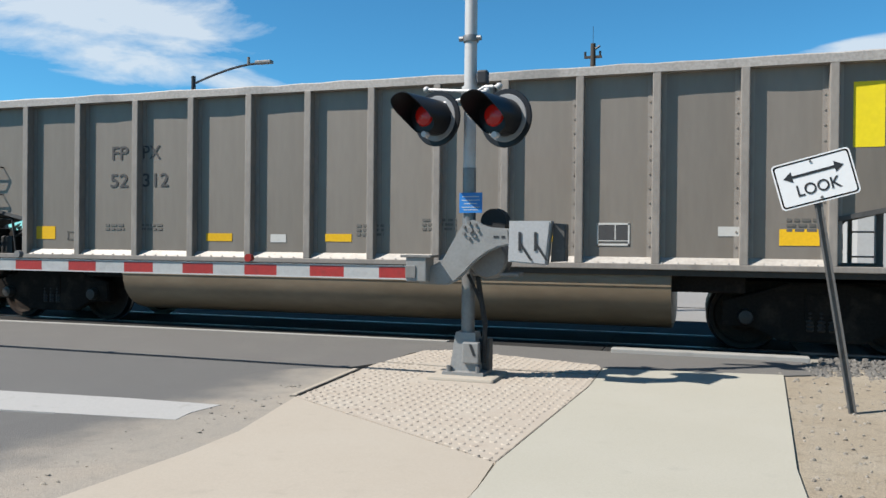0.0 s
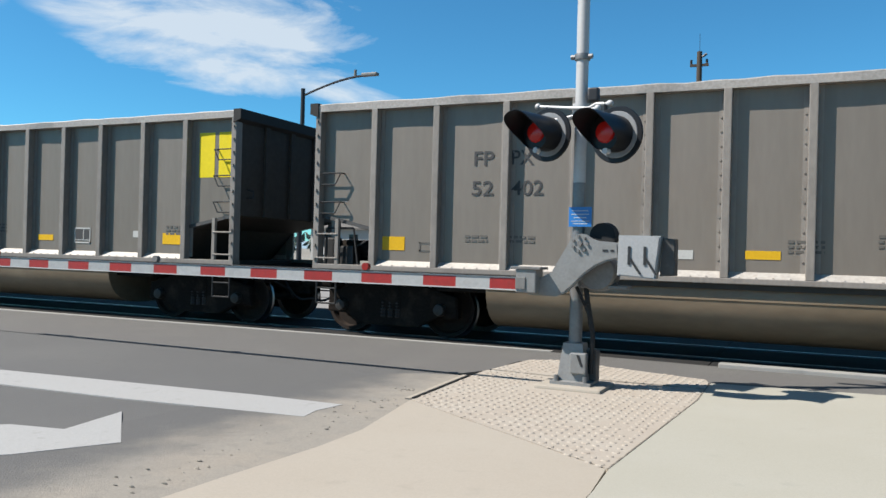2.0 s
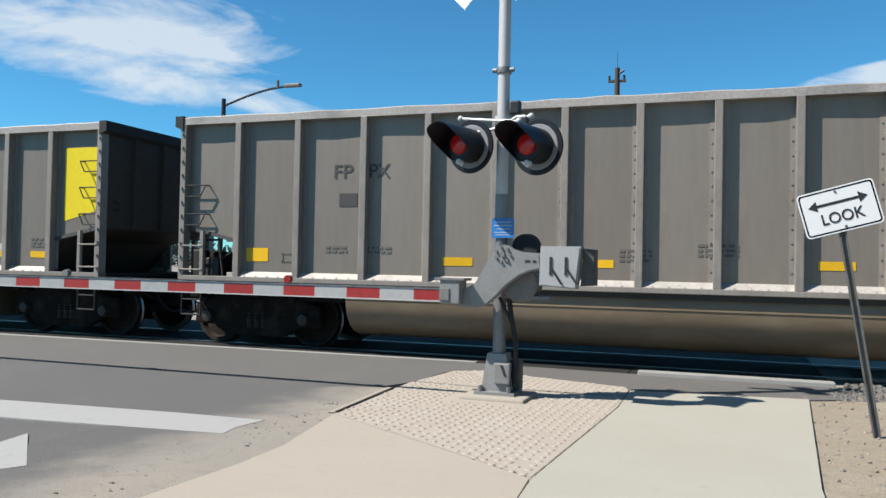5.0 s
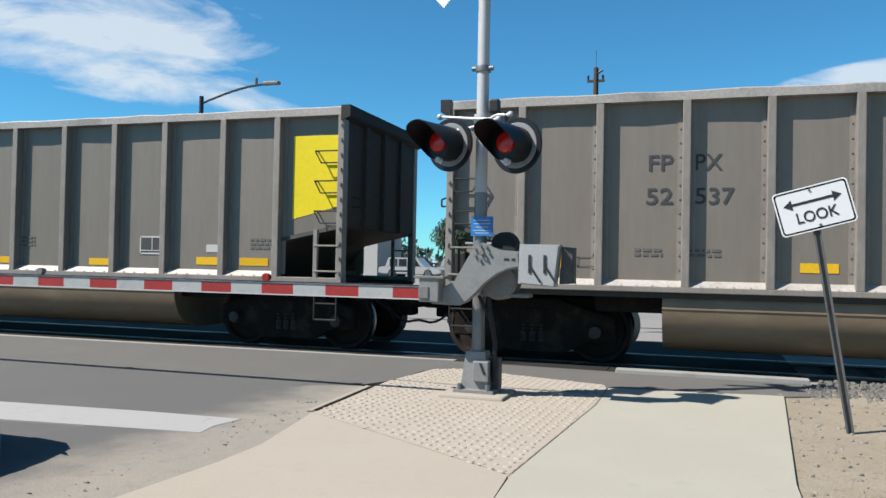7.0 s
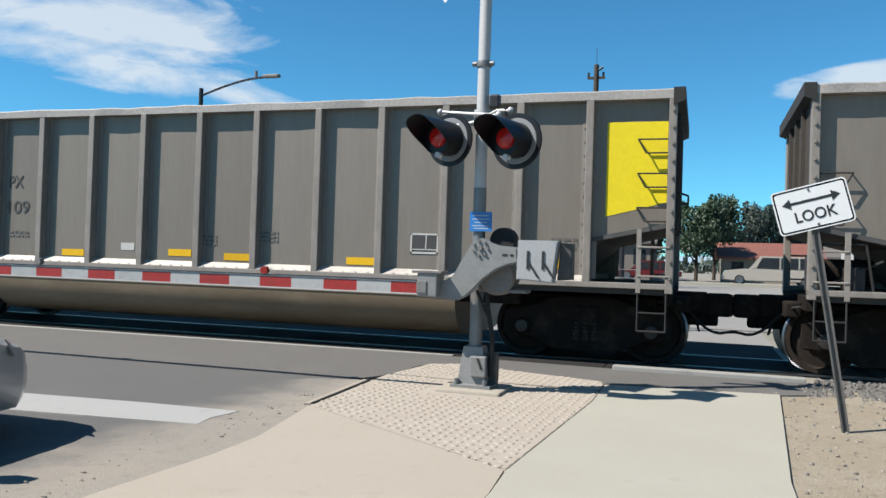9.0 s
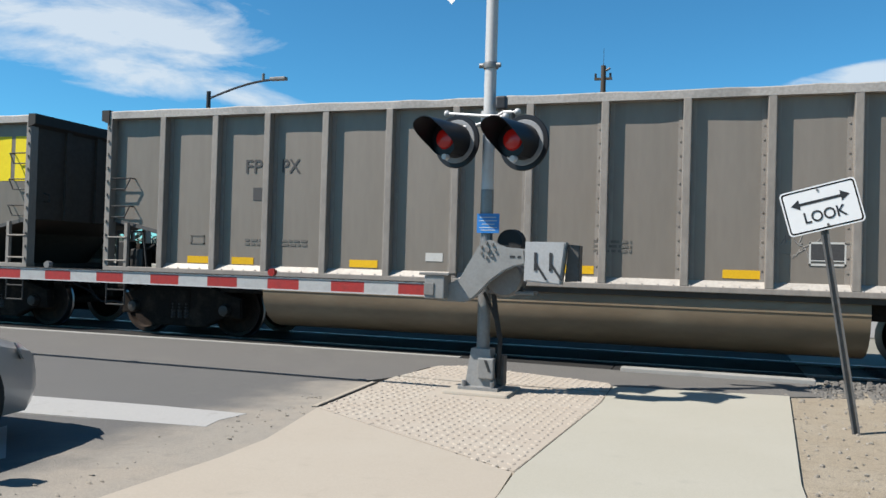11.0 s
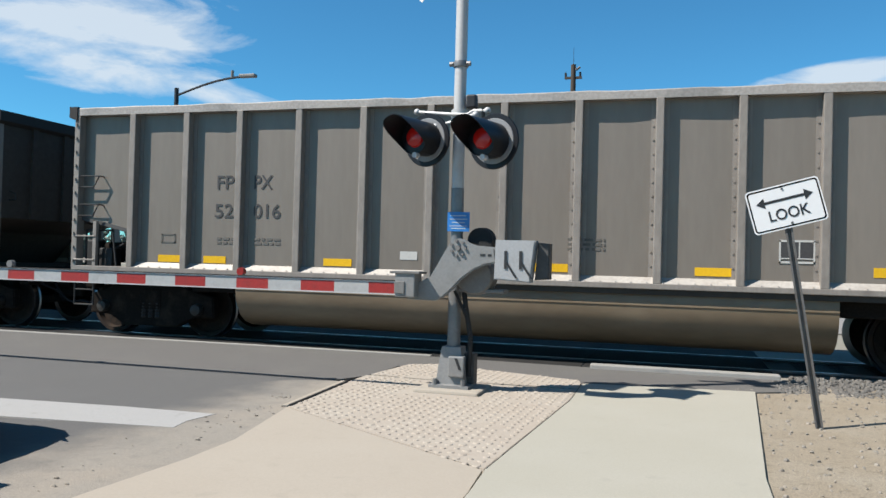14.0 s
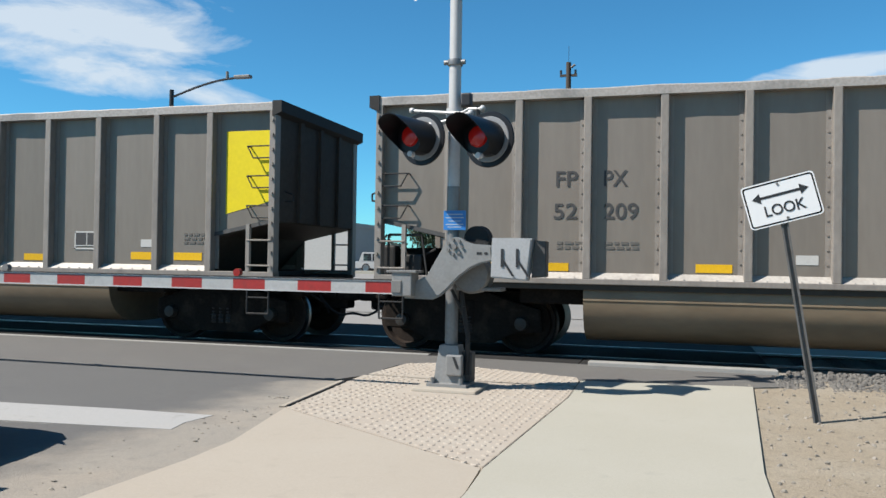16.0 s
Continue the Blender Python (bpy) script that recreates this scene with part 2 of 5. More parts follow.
# grey stands for sunlight caught by the black disc's front
SUNLIT_DISC = material("sunlit_disc", (0.16, 0.162, 0.165), 0.45, spots=((5, (0.11, 0.11, 0.11), 0.5, 0.7, 0.6),), grain=(20, 0.08))
DARK_CAST = material("dark_cast", (0.0528, 0.051, 0.0491), 0.6, 0.2, spots=((8, (0.0815, 0.077, 0.0732), 0.5, 0.7, 0.7),), grain=(30, 0.15))
DULL_BLACK = material("dull_black", (0.011, 0.011, 0.011), 0.85, grain=(20, 0.2))
SIGN_WHITE = material("sign_white", (0.561, 0.561, 0.561), 0.35, grain=(20, 0.02))
SIGN_BLACK = material("sign_black", (0.0125, 0.0125, 0.0137), 0.5, grain=(20, 0.1))
BLUE = material("sign_blue", (0.0148, 0.119, 0.341), 0.35, grain=(20, 0.06))
TAPE_RED = material("reflective_red", (0.241, 0.0162, 0.013), 0.4, spots=((10, (0.176, 0.0185, 0.0139), 0.5, 0.7, 0.6),), grain=(30, 0.1), rand=0.08)
TAPE_WHITE = material("reflective_white", (0.287, 0.287, 0.282), 0.4, spots=((8, (0.231, 0.231, 0.227), 0.5, 0.7, 0.6),), grain=(30, 0.06), rand=0.06)
LENS_RED = glowing("red_lens", (0.30, 0.008, 0.006), 0.03)
RED_GLASS = material("red_glass", (0.2, 0.00888, 0.00666), 0.2, grain=(20, 0.1))
POST = material("post_steel", (0.11, 0.106, 0.102), 0.6, 0.4, spots=((9, (0.0815, 0.0695, 0.057), 0.5, 0.7, 0.6),), grain=(30, 0.15))
WOOD_POLE = material("pole_wood", (0.0407, 0.0306, 0.0224), 0.9, grain=(8, 0.25), squeeze=(1, 1, 0.1))
DARK_STEEL = material("dark_steel", (0.0142, 0.0142, 0.0163), 0.5, 0.3, grain=(20, 0.2))
SILVER = material("silver_paint", (0.30, 0.295, 0.29), 0.35, 0.25, grain=(200, 0.05), coat=0.5)
TYRE = material("rubber", (0.011, 0.011, 0.011), 0.8, grain=(30, 0.2))
RIM = material("alloy", (0.244, 0.244, 0.244), 0.3, 0.9, grain=(30, 0.05))
GLASS = material("dark_glass", (0.02, 0.024, 0.028), 0.05, 0.0, grain=(5, 0.1), spec=0.8)
LAMP_GLASS = material("headlight_glass", (0.26, 0.26, 0.27), 0.12, 0.0, grain=(30, 0.1), coat=0.8)
PICKUP = material("pewter_paint", (0.342, 0.312, 0.268), 0.35, 0.15, grain=(60, 0.05), coat=0.5)
RED_CAR = material("red_paint", (0.0815, 0.00611, 0.00611), 0.3, grain=(60, 0.05), coat=0.5)
WHITE_CAR = material("white_paint", (0.306, 0.306, 0.301), 0.3, grain=(60, 0.03), coat=0.5)
BARK = material("bark", (0.0367, 0.0285, 0.0204), 0.95, grain=(9, 0.3), bump=0.5)
LEAF = material("leaves", (0.025, 0.05, 0.0229), 0.6, spots=((1.2, (0.0333, 0.0542, 0.0208), 0.45, 0.65, 0.8), (0.5, (0.0146, 0.0292, 0.0146), 0.5, 0.7, 0.7)), grain=(6, 0.35))
LEAF_GREY = material("grey_leaves", (0.0416, 0.0602, 0.0463), 0.6, spots=((1.2, (0.0278, 0.0463, 0.0324), 0.45, 0.65, 0.8),), grain=(6, 0.3))
ROOF_RED = material("red_roof", (0.147, 0.0528, 0.0367), 0.8, spots=((1.5, (0.114, 0.0407, 0.0285), 0.5, 0.7, 0.7),), grain=(12, 0.15))
ROOF_GREY = material("grey_roof", (0.0896, 0.0815, 0.0732), 0.85, grain=(8, 0.15))
STUCCO = material("stucco", (0.183, 0.159, 0.127), 0.9, grain=(10, 0.08))
WALL_WHITE = material("white_wall", (0.31, 0.306, 0.293), 0.8, grain=(6, 0.05))
WALL_STONE = material("stone_wall", (0.122, 0.106, 0.0933), 0.9, spots=((1.5, (0.147, 0.13, 0.114), 0.5, 0.7, 0.7),), grain=(8, 0.15))
# the blue of far haze is mixed into the hills' colour
HILL = material("hazed_hill", (0.18, 0.25, 0.30), 1.0, grain=(0.02, 0.1))
PALE_ROAD = material("pale_road", (0.171, 0.163, 0.151), 0.9, spots=((0.3, (0.147, 0.139, 0.13), 0.5, 0.7, 0.6),), grain=(20, 0.1))


# ---- mesh helpers ----
def box(bm, x0, x1, y0, y1, z0, z1, bevel=0.0):
    m = Matrix.LocRotScale(((x0 + x1) / 2, (y0 + y1) / 2, (z0 + z1) / 2), None, (abs(x1 - x0), abs(y1 - y0), abs(z1 - z0)))
    got = bmesh.ops.create_cube(bm, size=1, matrix=m)["verts"]
    if bevel:
        edges = list({e for v in got for e in v.link_edges})
        bmesh.ops.bevel(bm, geom=edges, offset=bevel, segments=2, affect="EDGES", profile=0.6)
    return bm


def rod(bm, a, b, r, seg=8, r2=None):
    a, b = Vector(a), Vector(b)
    m = Matrix.Translation((a + b) / 2) @ (b - a).to_track_quat("Z", "Y").to_matrix().to_4x4()
    bmesh.ops.create_cone(bm, cap_ends=True, segments=seg, radius1=r, radius2=r if r2 is None else r2, depth=(b - a).length, matrix=m)
    return bm


def pipe(bm, points, r, seg=6):
    for a, b in zip(points[:-1], points[1:]):
        rod(bm, a, b, r, seg)
    return bm


def slab(bm, outline, z0, z1):
    """An upright prism over an outline in x, y."""
    low = [bm.verts.new((x, y, z0)) for x, y in outline]
    top = [bm.verts.new((x, y, z1)) for x, y in outline]
    bm.faces.new(low[::-1]), bm.faces.new(top)
    for i in range(len(low)):
        j = (i + 1) % len(low)
        bm.faces.new((low[i], low[j], top[j], top[i]))
    bmesh.ops.recalc_face_normals(bm, faces=bm.faces[:])
    return bm


def plate(bm, outline, y0, y1, bevel=0.0):
    """A plate with an outline in x, z, from y0 to y1."""
    a = [bm.verts.new((x, y0, z)) for x, z in outline]
    b = [bm.verts.new((x, y1, z)) for x, z in outline]
    bm.faces.new(a[::-1]), bm.faces.new(b)
    for i in range(len(a)):
        j = (i + 1) % len(a)
        bm.faces.new((a[i], a[j], b[j], b[i]))
    bmesh.ops.recalc_face_normals(bm, faces=bm.faces[:])
    if bevel:
        edges = [e for e in bm.edges if abs(e.verts[0].co.y - e.verts[1].co.y) < 1e-6]
        bmesh.ops.bevel(bm, geom=edges, offset=bevel, segments=2, affect="EDGES")
    return bm


def loft(bm, rings, caps=True):
    made = [[bm.verts.new(p) for p in ring] for ring in rings]
    for a, b in zip(made[:-1], made[1:]):
        for i in range(len(a)):
            j = (i + 1) % len(a)
            bm.faces.new((a[i], a[j], b[j], b[i]))
    if caps:
        bm.faces.new(made[0][::-1]), bm.faces.new(made[-1])
    bmesh.ops.recalc_face_normals(bm, faces=bm.faces[:])
    return bm


def spun(bm, profile, seg, centre=(0, 0, 0), axis="y"):
    """A solid turned round an axis from rows of (radius, along)."""
    rings = []
    for r, h in profile:
        ring = []
        for i in range(seg):
            a = 2 * math.pi * i / seg
            p = {"y": (r * math.cos(a), h, r * math.sin(a)), "z": (r * math.cos(a), r * math.sin(a), h), "x": (h, r * math.cos(a), r * math.sin(a))}[axis]
            ring.append(Vector(p) + Vector(centre))
        rings.append(ring)
    return loft(bm, rings)


def mesh_of(name, bm, mat, smooth=False):
    me = bpy.data.meshes.new(name)
    bm.to_mesh(me)
    bm.free()
    me.materials.append(mat)
    if smooth:
        me.polygons.foreach_set("use_smooth", [True] * len(me.polygons))
        me.set_sharp_from_angle(angle=radians(38))
    return me


def part(name, bm, mat, parent=None, label="", m=None, smooth=False):
    me = bm if isinstance(bm, bpy.types.Mesh) else mesh_of(name, bm, mat, smooth)
    ob = new(name, me)
    if parent is not None:
        ob.parent = parent
    if m is not None:
        ob.matrix_basis = m
    return tagged(ob, label)


def thing(name, label, category, m=None, group="", kind=""):
    ob = new(name)
    ob.empty_display_size = 0.2
    if m is not None:
        ob.matrix_basis = m
    return tagged(ob, label, category, group, kind)


def scatter(name, template, places):
    """One mesh of many copies of a small template, placed by matrices."""
    src = bmesh.new()
    template(src)
    src.verts.index_update()
    co = np.array([v.co[:] for v in src.verts])
    faces = [[v.index for v in f.verts] for f in src.faces]
    src.free()
    verts, polys = [], []
    for m in places:
        a = np.array(m)
        base = len(verts)
        verts.extend((co @ a[:3, :3].T + a[:3, 3]).tolist())
        polys.extend([[base + i for i in f] for f in faces])
    me = bpy.data.meshes.new(name)
    me.from_pydata(verts, [], polys)
    return me


def stone_shape(bm):
    bmesh.ops.create_icosphere(bm, subdivisions=1, radius=1)


def words(text, size, mat, depth=0.002, width=None, name="lettering"):
    """A mesh of letters in the x, z plane that faces -y, its lower left corner at the origin."""
    cu = bpy.data.curves.new("text", "FONT")
    cu.body, cu.size, cu.extrude = text, size / 0.72, depth
    cu.offset = 0.012 * size
    ob = bpy.data.objects.new("text", cu)
    scene.collection.objects.link(ob)
    me = bpy.data.meshes.new_from_object(ob.evaluated_get(bpy.context.evaluated_depsgraph_get()))
    bpy.data.objects.remove(ob)
    me.name = name
    me.transform(Matrix.Rotation(radians(90), 4, "X"))
    xs = [v.co.x for v in me.vertices]
    me.transform(Matrix.Translation((-min(xs), 0, 0)))
    if width:
        me.transform(Matrix.Diagonal((width / (max(xs) - min(xs)), 1, 1, 1)))
    me.materials.clear()
    me.materials.append(mat)
    return me


# ---- ground, road, pavement ----
def rise(y):
    return 0.38 * min(max((y - 17) / 30, 0), 1)


def ground_sheet():
    bm = bmesh.new()
    ys = [-400, -60, -20, 0, 8, 17, 22, 27, 32, 37, 42, 47, 60, 120, 400, 1500]
    xs = [-1500, -300, -80, -30, 0, 30, 80, 300, 1500]
    grid = [[bm.verts.new((x, y, rise(y) - 0.05)) for x in xs] for y in ys]
    for a, b in zip(grid[:-1], grid[1:]):
        for i in range(len(xs) - 1):
            bm.faces.new((a[i], a[i + 1], b[i + 1], b[i]))
    tagged(part("ground", bm, GROUND), "flat dry ground reaching to the horizon", "ground", kind="structure")


ground_sheet()

TRACK = 12.34  # the track's centre line
NEAR_SIDE = 10.74

road = part("road", slab(bmesh.new(), [(-60, -80), (-3.9, -80), (-3.92, 3.7), (-3.66, 5.3), (-3.7, 6.0), (-3.92, 7.3), (-3.6, 8.14), (-60, 8.0)], -0.3, 0.0), ASPHALT)
tagged(road, "worn grey asphalt road ending at a painted shadow strip", "road", kind="structure")
# black strip painted along the line of the gate arm's shadow
tagged(part("road_joint", slab(bmesh.new(), [(-60, 7.995), (-3.6, 8.135), (-3.6, 8.168), (-60, 8.025)], -0.1, 0.0048), TAR_AND_SHADOW), "narrow black strip painted as the gate arm's shadow", "joint", kind="structure")
patch = part("road_approach", slab(bmesh.new(), [(-60, 8.02), (-3.6, 8.165), (-3.4, 8.64), (-3.35, 9.6), (-2.9, 9.95), (-2.4, 9.72), (-1.05, 9.3), (-0.99, 9.08), (0.84, 9.34), (1.3, 9.6), (1.25, 10.5), (-3.3, 10.75), (-60, 10.3)], -0.3, 0.004), ASPHALT_PATCH)
tagged(patch, "patched asphalt approach beside the railway crossing", "road", kind="structure")


road_side = [(-3.55, 8.10), (-4.0, 7.95), (-4.6, 7.3), (-4.7, 5.3), (-4.8, 3.7), (-4.9, 1.0), (-4.9, -80)]
gutter = part("gutter", slab(bmesh.new(), [(-3.2, -80), (-3.25, 0), (-3.0, 3.7), (-2.95, 4.6), (-2.95, 5.2), (-3.24, 6.5), (-3.42, 8.05)] + road_side, -0.3, 0.0075), GUTTER)
tagged(gutter, "gritty sand-strewn gutter at the road's edge", "gutter", kind="structure")

walk_left = part("pavement", slab(bmesh.new(), [(-3.3, -30), (-1.13, -30), (-1.13, 4.5), (-1.17, 5.04), (-3.3, 6.47), (-3.06, 5.2), (-3.05, 4.6), (-3.12, 3.7), (-3.31, 0)], -0.3, 0.0112), CONCRETE)
tagged(walk_left, "sunlit beige concrete pavement slab with a curved flush edge", "pavement", kind="structure")
walk_right = part("pavement", slab(bmesh.new(), [(-1.12, -30), (0.0, -30), (0.58, 5.5), (0.85, 9.32), (-0.98, 9.06), (-0.97, 7.9), (-1.15, 5.06), (-1.12, 4.5)], -0.3, 0.018), CONCRETE_NEW)
tagged(walk_right, "pale concrete pavement slab ending before the track", "pavement", kind="structure")

dirt_bm = bmesh.new()
random.seed(4)
slab(dirt_bm, [(0.5, -30), (45, -30), (45, 10.2), (1.3, 10.2), (1.28, 9.55), (0.85, 9.33), (0.58, 5.5), (0.0, 0)], -0.3, -0.006)
tagged(part("dirt_verge", dirt_bm, DIRT), "dry tan dirt verge with small gravel", "ground", kind="structure")


def pebbles():
    rnd = random.Random(11)
    at = []
    for _ in range(1500):
        x, y = rnd.uniform(0.65, 5), rnd.uniform(4.2, 9.6)
        s = 0.004 + 0.016 * rnd.random() ** 2
        at.append(Matrix.LocRotScale((x, y, -0.006 + s * 0.2), Euler((rnd.random() * 3, rnd.random() * 3, 0)), (s, 1.3 * s, 0.6 * s)))
    for _ in range(70):
        y = rnd.uniform(3.2, 7.2)
        x = rnd.gauss(-3.45, 0.16)
        s = rnd.uniform(0.004, 0.015)
        at.append(Matrix.LocRotScale((x, y, 0.008 + s * 0.2), Euler((rnd.random() * 3, 0, 0)), (1.6 * s, s, 0.6 * s)))
    me = scatter("pebbles", stone_shape, at)
    me.materials.append(GUTTER)
    tagged(part("pebbles", me, GUTTER), "scattered small pebbles on dirt and gutter", "pebbles", kind="stuff")


pebbles()


def ballast():
    rnd = random.Random(5)
    bed = part("ballast_bed", slab(bmesh.new(), [(1.35, 9.7), (45, 9.4), (45, 15.4), (1.35, 15.4)], -0.3, -0.10), DARK_BALLAST)
    tagged(bed, "dark stone bed under the track", "ballast", kind="structure")
    at = []
    for _ in range(6500):
        x = 1.15 + 5.5 * rnd.random() ** 1.4
        y = rnd.uniform(9.0, 11.0)
        if x < 1.4 and y > 10.4:
            continue
        top = -0.10 + 0.07 * min(max((y - 9.0) / 0.7, 0), 1) + rnd.uniform(-0.02, 0.03)
        s = rnd.uniform(0.018, 0.045)
        at.append(Matrix.LocRotScale((x, y, top), Euler((rnd.random() * 6, rnd.random() * 6, rnd.random() * 6)), (s, s * rnd.uniform(0.6, 1.2), s * rnd.uniform(0.5, 0.9))))
    me = scatter("ballast", stone_shape, at)
    me.materials.append(STONE)
    tagged(part("ballast", me, STONE), "loose grey crushed-stone track ballast", "ballast", kind="stuff")


ballast()


def dome_mat():
    outline = [(-3.30, 6.49), (-1.155, 5.06), (-0.975, 7.9), (-0.985, 8.62), (-2.6, 8.55), (-3.40, 8.62), (-3.39, 8.06)]
    far = [(-3.36, 8.66), (-2.6, 8.585), (-0.985, 8.66), (-1.0, 9.06), (-1.05, 9.28), (-2.4, 9.7), (-2.9, 9.9), (-3.25, 9.7)]
    root = thing("tactile_paving", "worn buff tactile paving with raised truncated domes", "paving", kind="structure")
    part("mat", slab(bmesh.new(), outline, -0.2, 0.012), DOME_MAT, root)
    part("mat", slab(bmesh.new(), far, -0.2, 0.020), DOME_MAT, root)

    def inside(x, y, poly):
        hit = False
        for (ax, ay), (bx, by) in zip(poly, poly[1:] + poly[:1]):
            if (ay > y) != (by > y) and x < (bx - ax) * (y - ay) / (by - ay) + ax:
                hit = not hit
        return hit

    rnd = random.Random(2)
    at = []
    c, s = math.cos(radians(-2)), math.sin(radians(-2))
    for i in range(-60, 61):
        for j in range(-60, 61):
            u, v = i * 0.088 + rnd.gauss(0, 0.003), j * 0.125 + 0.03 * (i % 2)
            x, y = -2.2 + c * u - s * v, 7.4 + s * u + c * v
            for poly, z in ((outline, 0.012), (far, 0.020)):
                grow = [(px + 0.03 * (1 if px < -2.2 else -1), py) for px, py in poly]
                if inside(x, y, grow) and rnd.random() > 0.08 and not (abs(x + 2.2) < 0.45 and abs(y - 8.0) < 0.45):
                    k = rnd.uniform(0.6, 1.05)
                    at.append(Matrix.LocRotScale((x, y, z + 0.0035), None, (k, k, 1)))
    me = scatter("domes", lambda b: bmesh.ops.create_cone(b, cap_ends=True, segments=7, radius1=0.034, radius2=0.024, depth=0.008), at)
    me.materials.append(DOME_MAT)
    tagged(part("domes", me, DOME_MAT, root), "small truncated domes in rows", kind="stuff")
    part("edge_strip", slab(bmesh.new(), [(-3.36, 6.48), (-3.31, 6.5), (-3.41, 8.06), (-3.47, 8.06)], -0.2, 0.022), CONCRETE, root, "low concrete edging")
    part("slab_joint", slab(bmesh.new(), [(-1.16, 5.04), (-1.148, 5.04), (-0.968, 7.9), (-0.978, 9.05), (-0.988, 9.05), (-0.98, 7.9)], -0.1, 0.0215), GROUT, root, "dirty joint beside the slab")
    part("dark_joint", slab(bmesh.new(), [(-3.315, 6.53), (-3.295, 6.53), (-3.385, 8.05), (-3.41, 8.05)], -0.1, 0.026), TAR_AND_SHADOW, root)


dome_mat()

stop_line = part("stop_line", slab(bmesh.new(), [(-12.0, 5.35), (-12.0, 4.78), (-5.43, 5.17), (-3.70, 5.37), (-3.75, 5.62), (-3.70, 5.96), (-4.6, 5.93), (-7.58, 5.66)], -0.05, 0.0105), PAINT)
tagged(stop_line, "worn white stop line painted on the road", "road marking", kind="structure")
arrow = part("lane_arrow", slab(bmesh.new(), [(-6.6, 2.9), (-5.36, 4.01), (-4.9, 4.1), (-5.04, 4.76), (-4.26, 4.02), (-4.6, 3.44), (-5.9, 2.3)], -0.05, 0.0105), PAINT)
tagged(arrow, "faded white lane arrow painted on the road", "road marking", kind="structure")


# ---- track and crossing ----
def track():
    root = thing("railway_track", "straight railway track with shining rail heads", "track", kind="structure")
    for y in (TRACK - 0.7525, TRACK + 0.7525):
        bm = bmesh.new()
        prof = [(-0.07, -0.17), (0.07, -0.17), (0.07, -0.155), (0.012, -0.13), (0.012, -0.045), (0.037, -0.03), (0.037, -0.004), (0.03, 0.0), (-0.03, 0.0), (-0.037, -0.004), (-0.037, -0.03), (-0.012, -0.045), (-0.012, -0.13), (-0.07, -0.155)]
        loft(bm, [[(x, y + a, b) for a, b in prof] for x in (-220, 220)])
        part("rail", bm, RAIL, root)
    tie = mesh_of("tie", box(bmesh.new(), -0.11, 0.11, -1.3, 1.3, -0.19, -0.05, 0.01), TIE)
    for i in range(60):
        part("tie", tie, TIE, root, m=pose(1.75 + 0.5 * i, TRACK, 0))


track()


def crossing():
    root = thing("level_crossing", "level-crossing surface darkened for train shade, with pale concrete edge panels", "crossing", kind="structure")
    # the last dark strip reaches out to where the train's shadow ends
    for y0, y1 in ((NEAR_SIDE + 0.02, TRACK - 0.84), (TRACK - 0.66, TRACK + 0.66), (TRACK + 0.84, TRACK + 3.25)):
        for i in range(10):
            x1 = 1.25 - 2.45 * i
            part("panel", box(bmesh.new(), x1 - 2.44, x1, y0, y1, -0.3, -0.012, 0.008), SHADED_CROSSING, root)
    part("edge_panel", box(bmesh.new(), -1.05, 1.25, 10.52, 10.72, -0.25, 0.055, 0.012), PANEL_EDGE, root, "raised pale concrete edge strip")
    part("edge_panel", slab(bmesh.new(), [(-24, 10.31), (-3.3, 10.77), (-3.3, 10.9), (-24, 10.5)], -0.25, 0.012), PANEL_EDGE, root, "pale concrete edge strip")
    part("far_approach", slab(bmesh.new(), [(-24, TRACK + 3.27), (1.3, TRACK + 3.27), (1.3, 19), (-24, 19)], -0.3, -0.02), PALE_ROAD, root)


crossing()


# ---- the coal train ----
HALF = 7.165
RIBS = [x - HALF for x in (1.10, 2.08, 3.01, 4.00, 5.03, 6.05, 7.11, 8.13, 9.18, 10.20, 11.18, 12.26, 13.21)]
RIBS_OLDER = [x - HALF for x in (1.08, 2.14, 3.25, 4.27, 5.28, 6.26, 7.26, 8.24, 9.20, 10.20, 11.17, 12.22, 13.21)]
SKIN = -1.465  # the near panels' face
WHEEL_R = 0.457


def bay_panel(x0, x1, z0=1.20, z1=3.56):
    return box(bmesh.new(), x0, x1, SKIN, SKIN + 0.02, z0, z1, 0.004)


def rib_mesh():
    bm = bmesh.new()
    box(bm, -0.052, 0.052, -1.6, SKIN + 0.004, 1.12, 3.56, 0.012)
    for s in (-1, 1):
        box(bm, s * 0.052, s * 0.115, SKIN - 0.006, SKIN + 0.004, 1.16, 3.55)
        for k in range(12):
            z = 1.35 + 0.185 * k
            box(bm, s * 0.087 - 0.009, s * 0.087 + 0.009, SKIN - 0.016, SKIN - 0.005, z - 0.010, z + 0.010)
    return bm


def grab(x_post, side, z, drop=0.18, wide=0.45):
    """A bar that stands off the side sheet, with a drooped second bar below it."""
    bm = bmesh.new()
    y = -1.575
    x1 = x_post - side * wide
    pipe(bm, [(x_post, -1.53, z), (x_post, y, z), (x1, y, z), (x1, SKIN, z)], 0.011)
    pipe(bm, [(x1, y, z), (x1 + side * 0.10, y, z - drop), (x_post, y, z - drop), (x_post, -1.53, z - drop)], 0.011)
    return bm


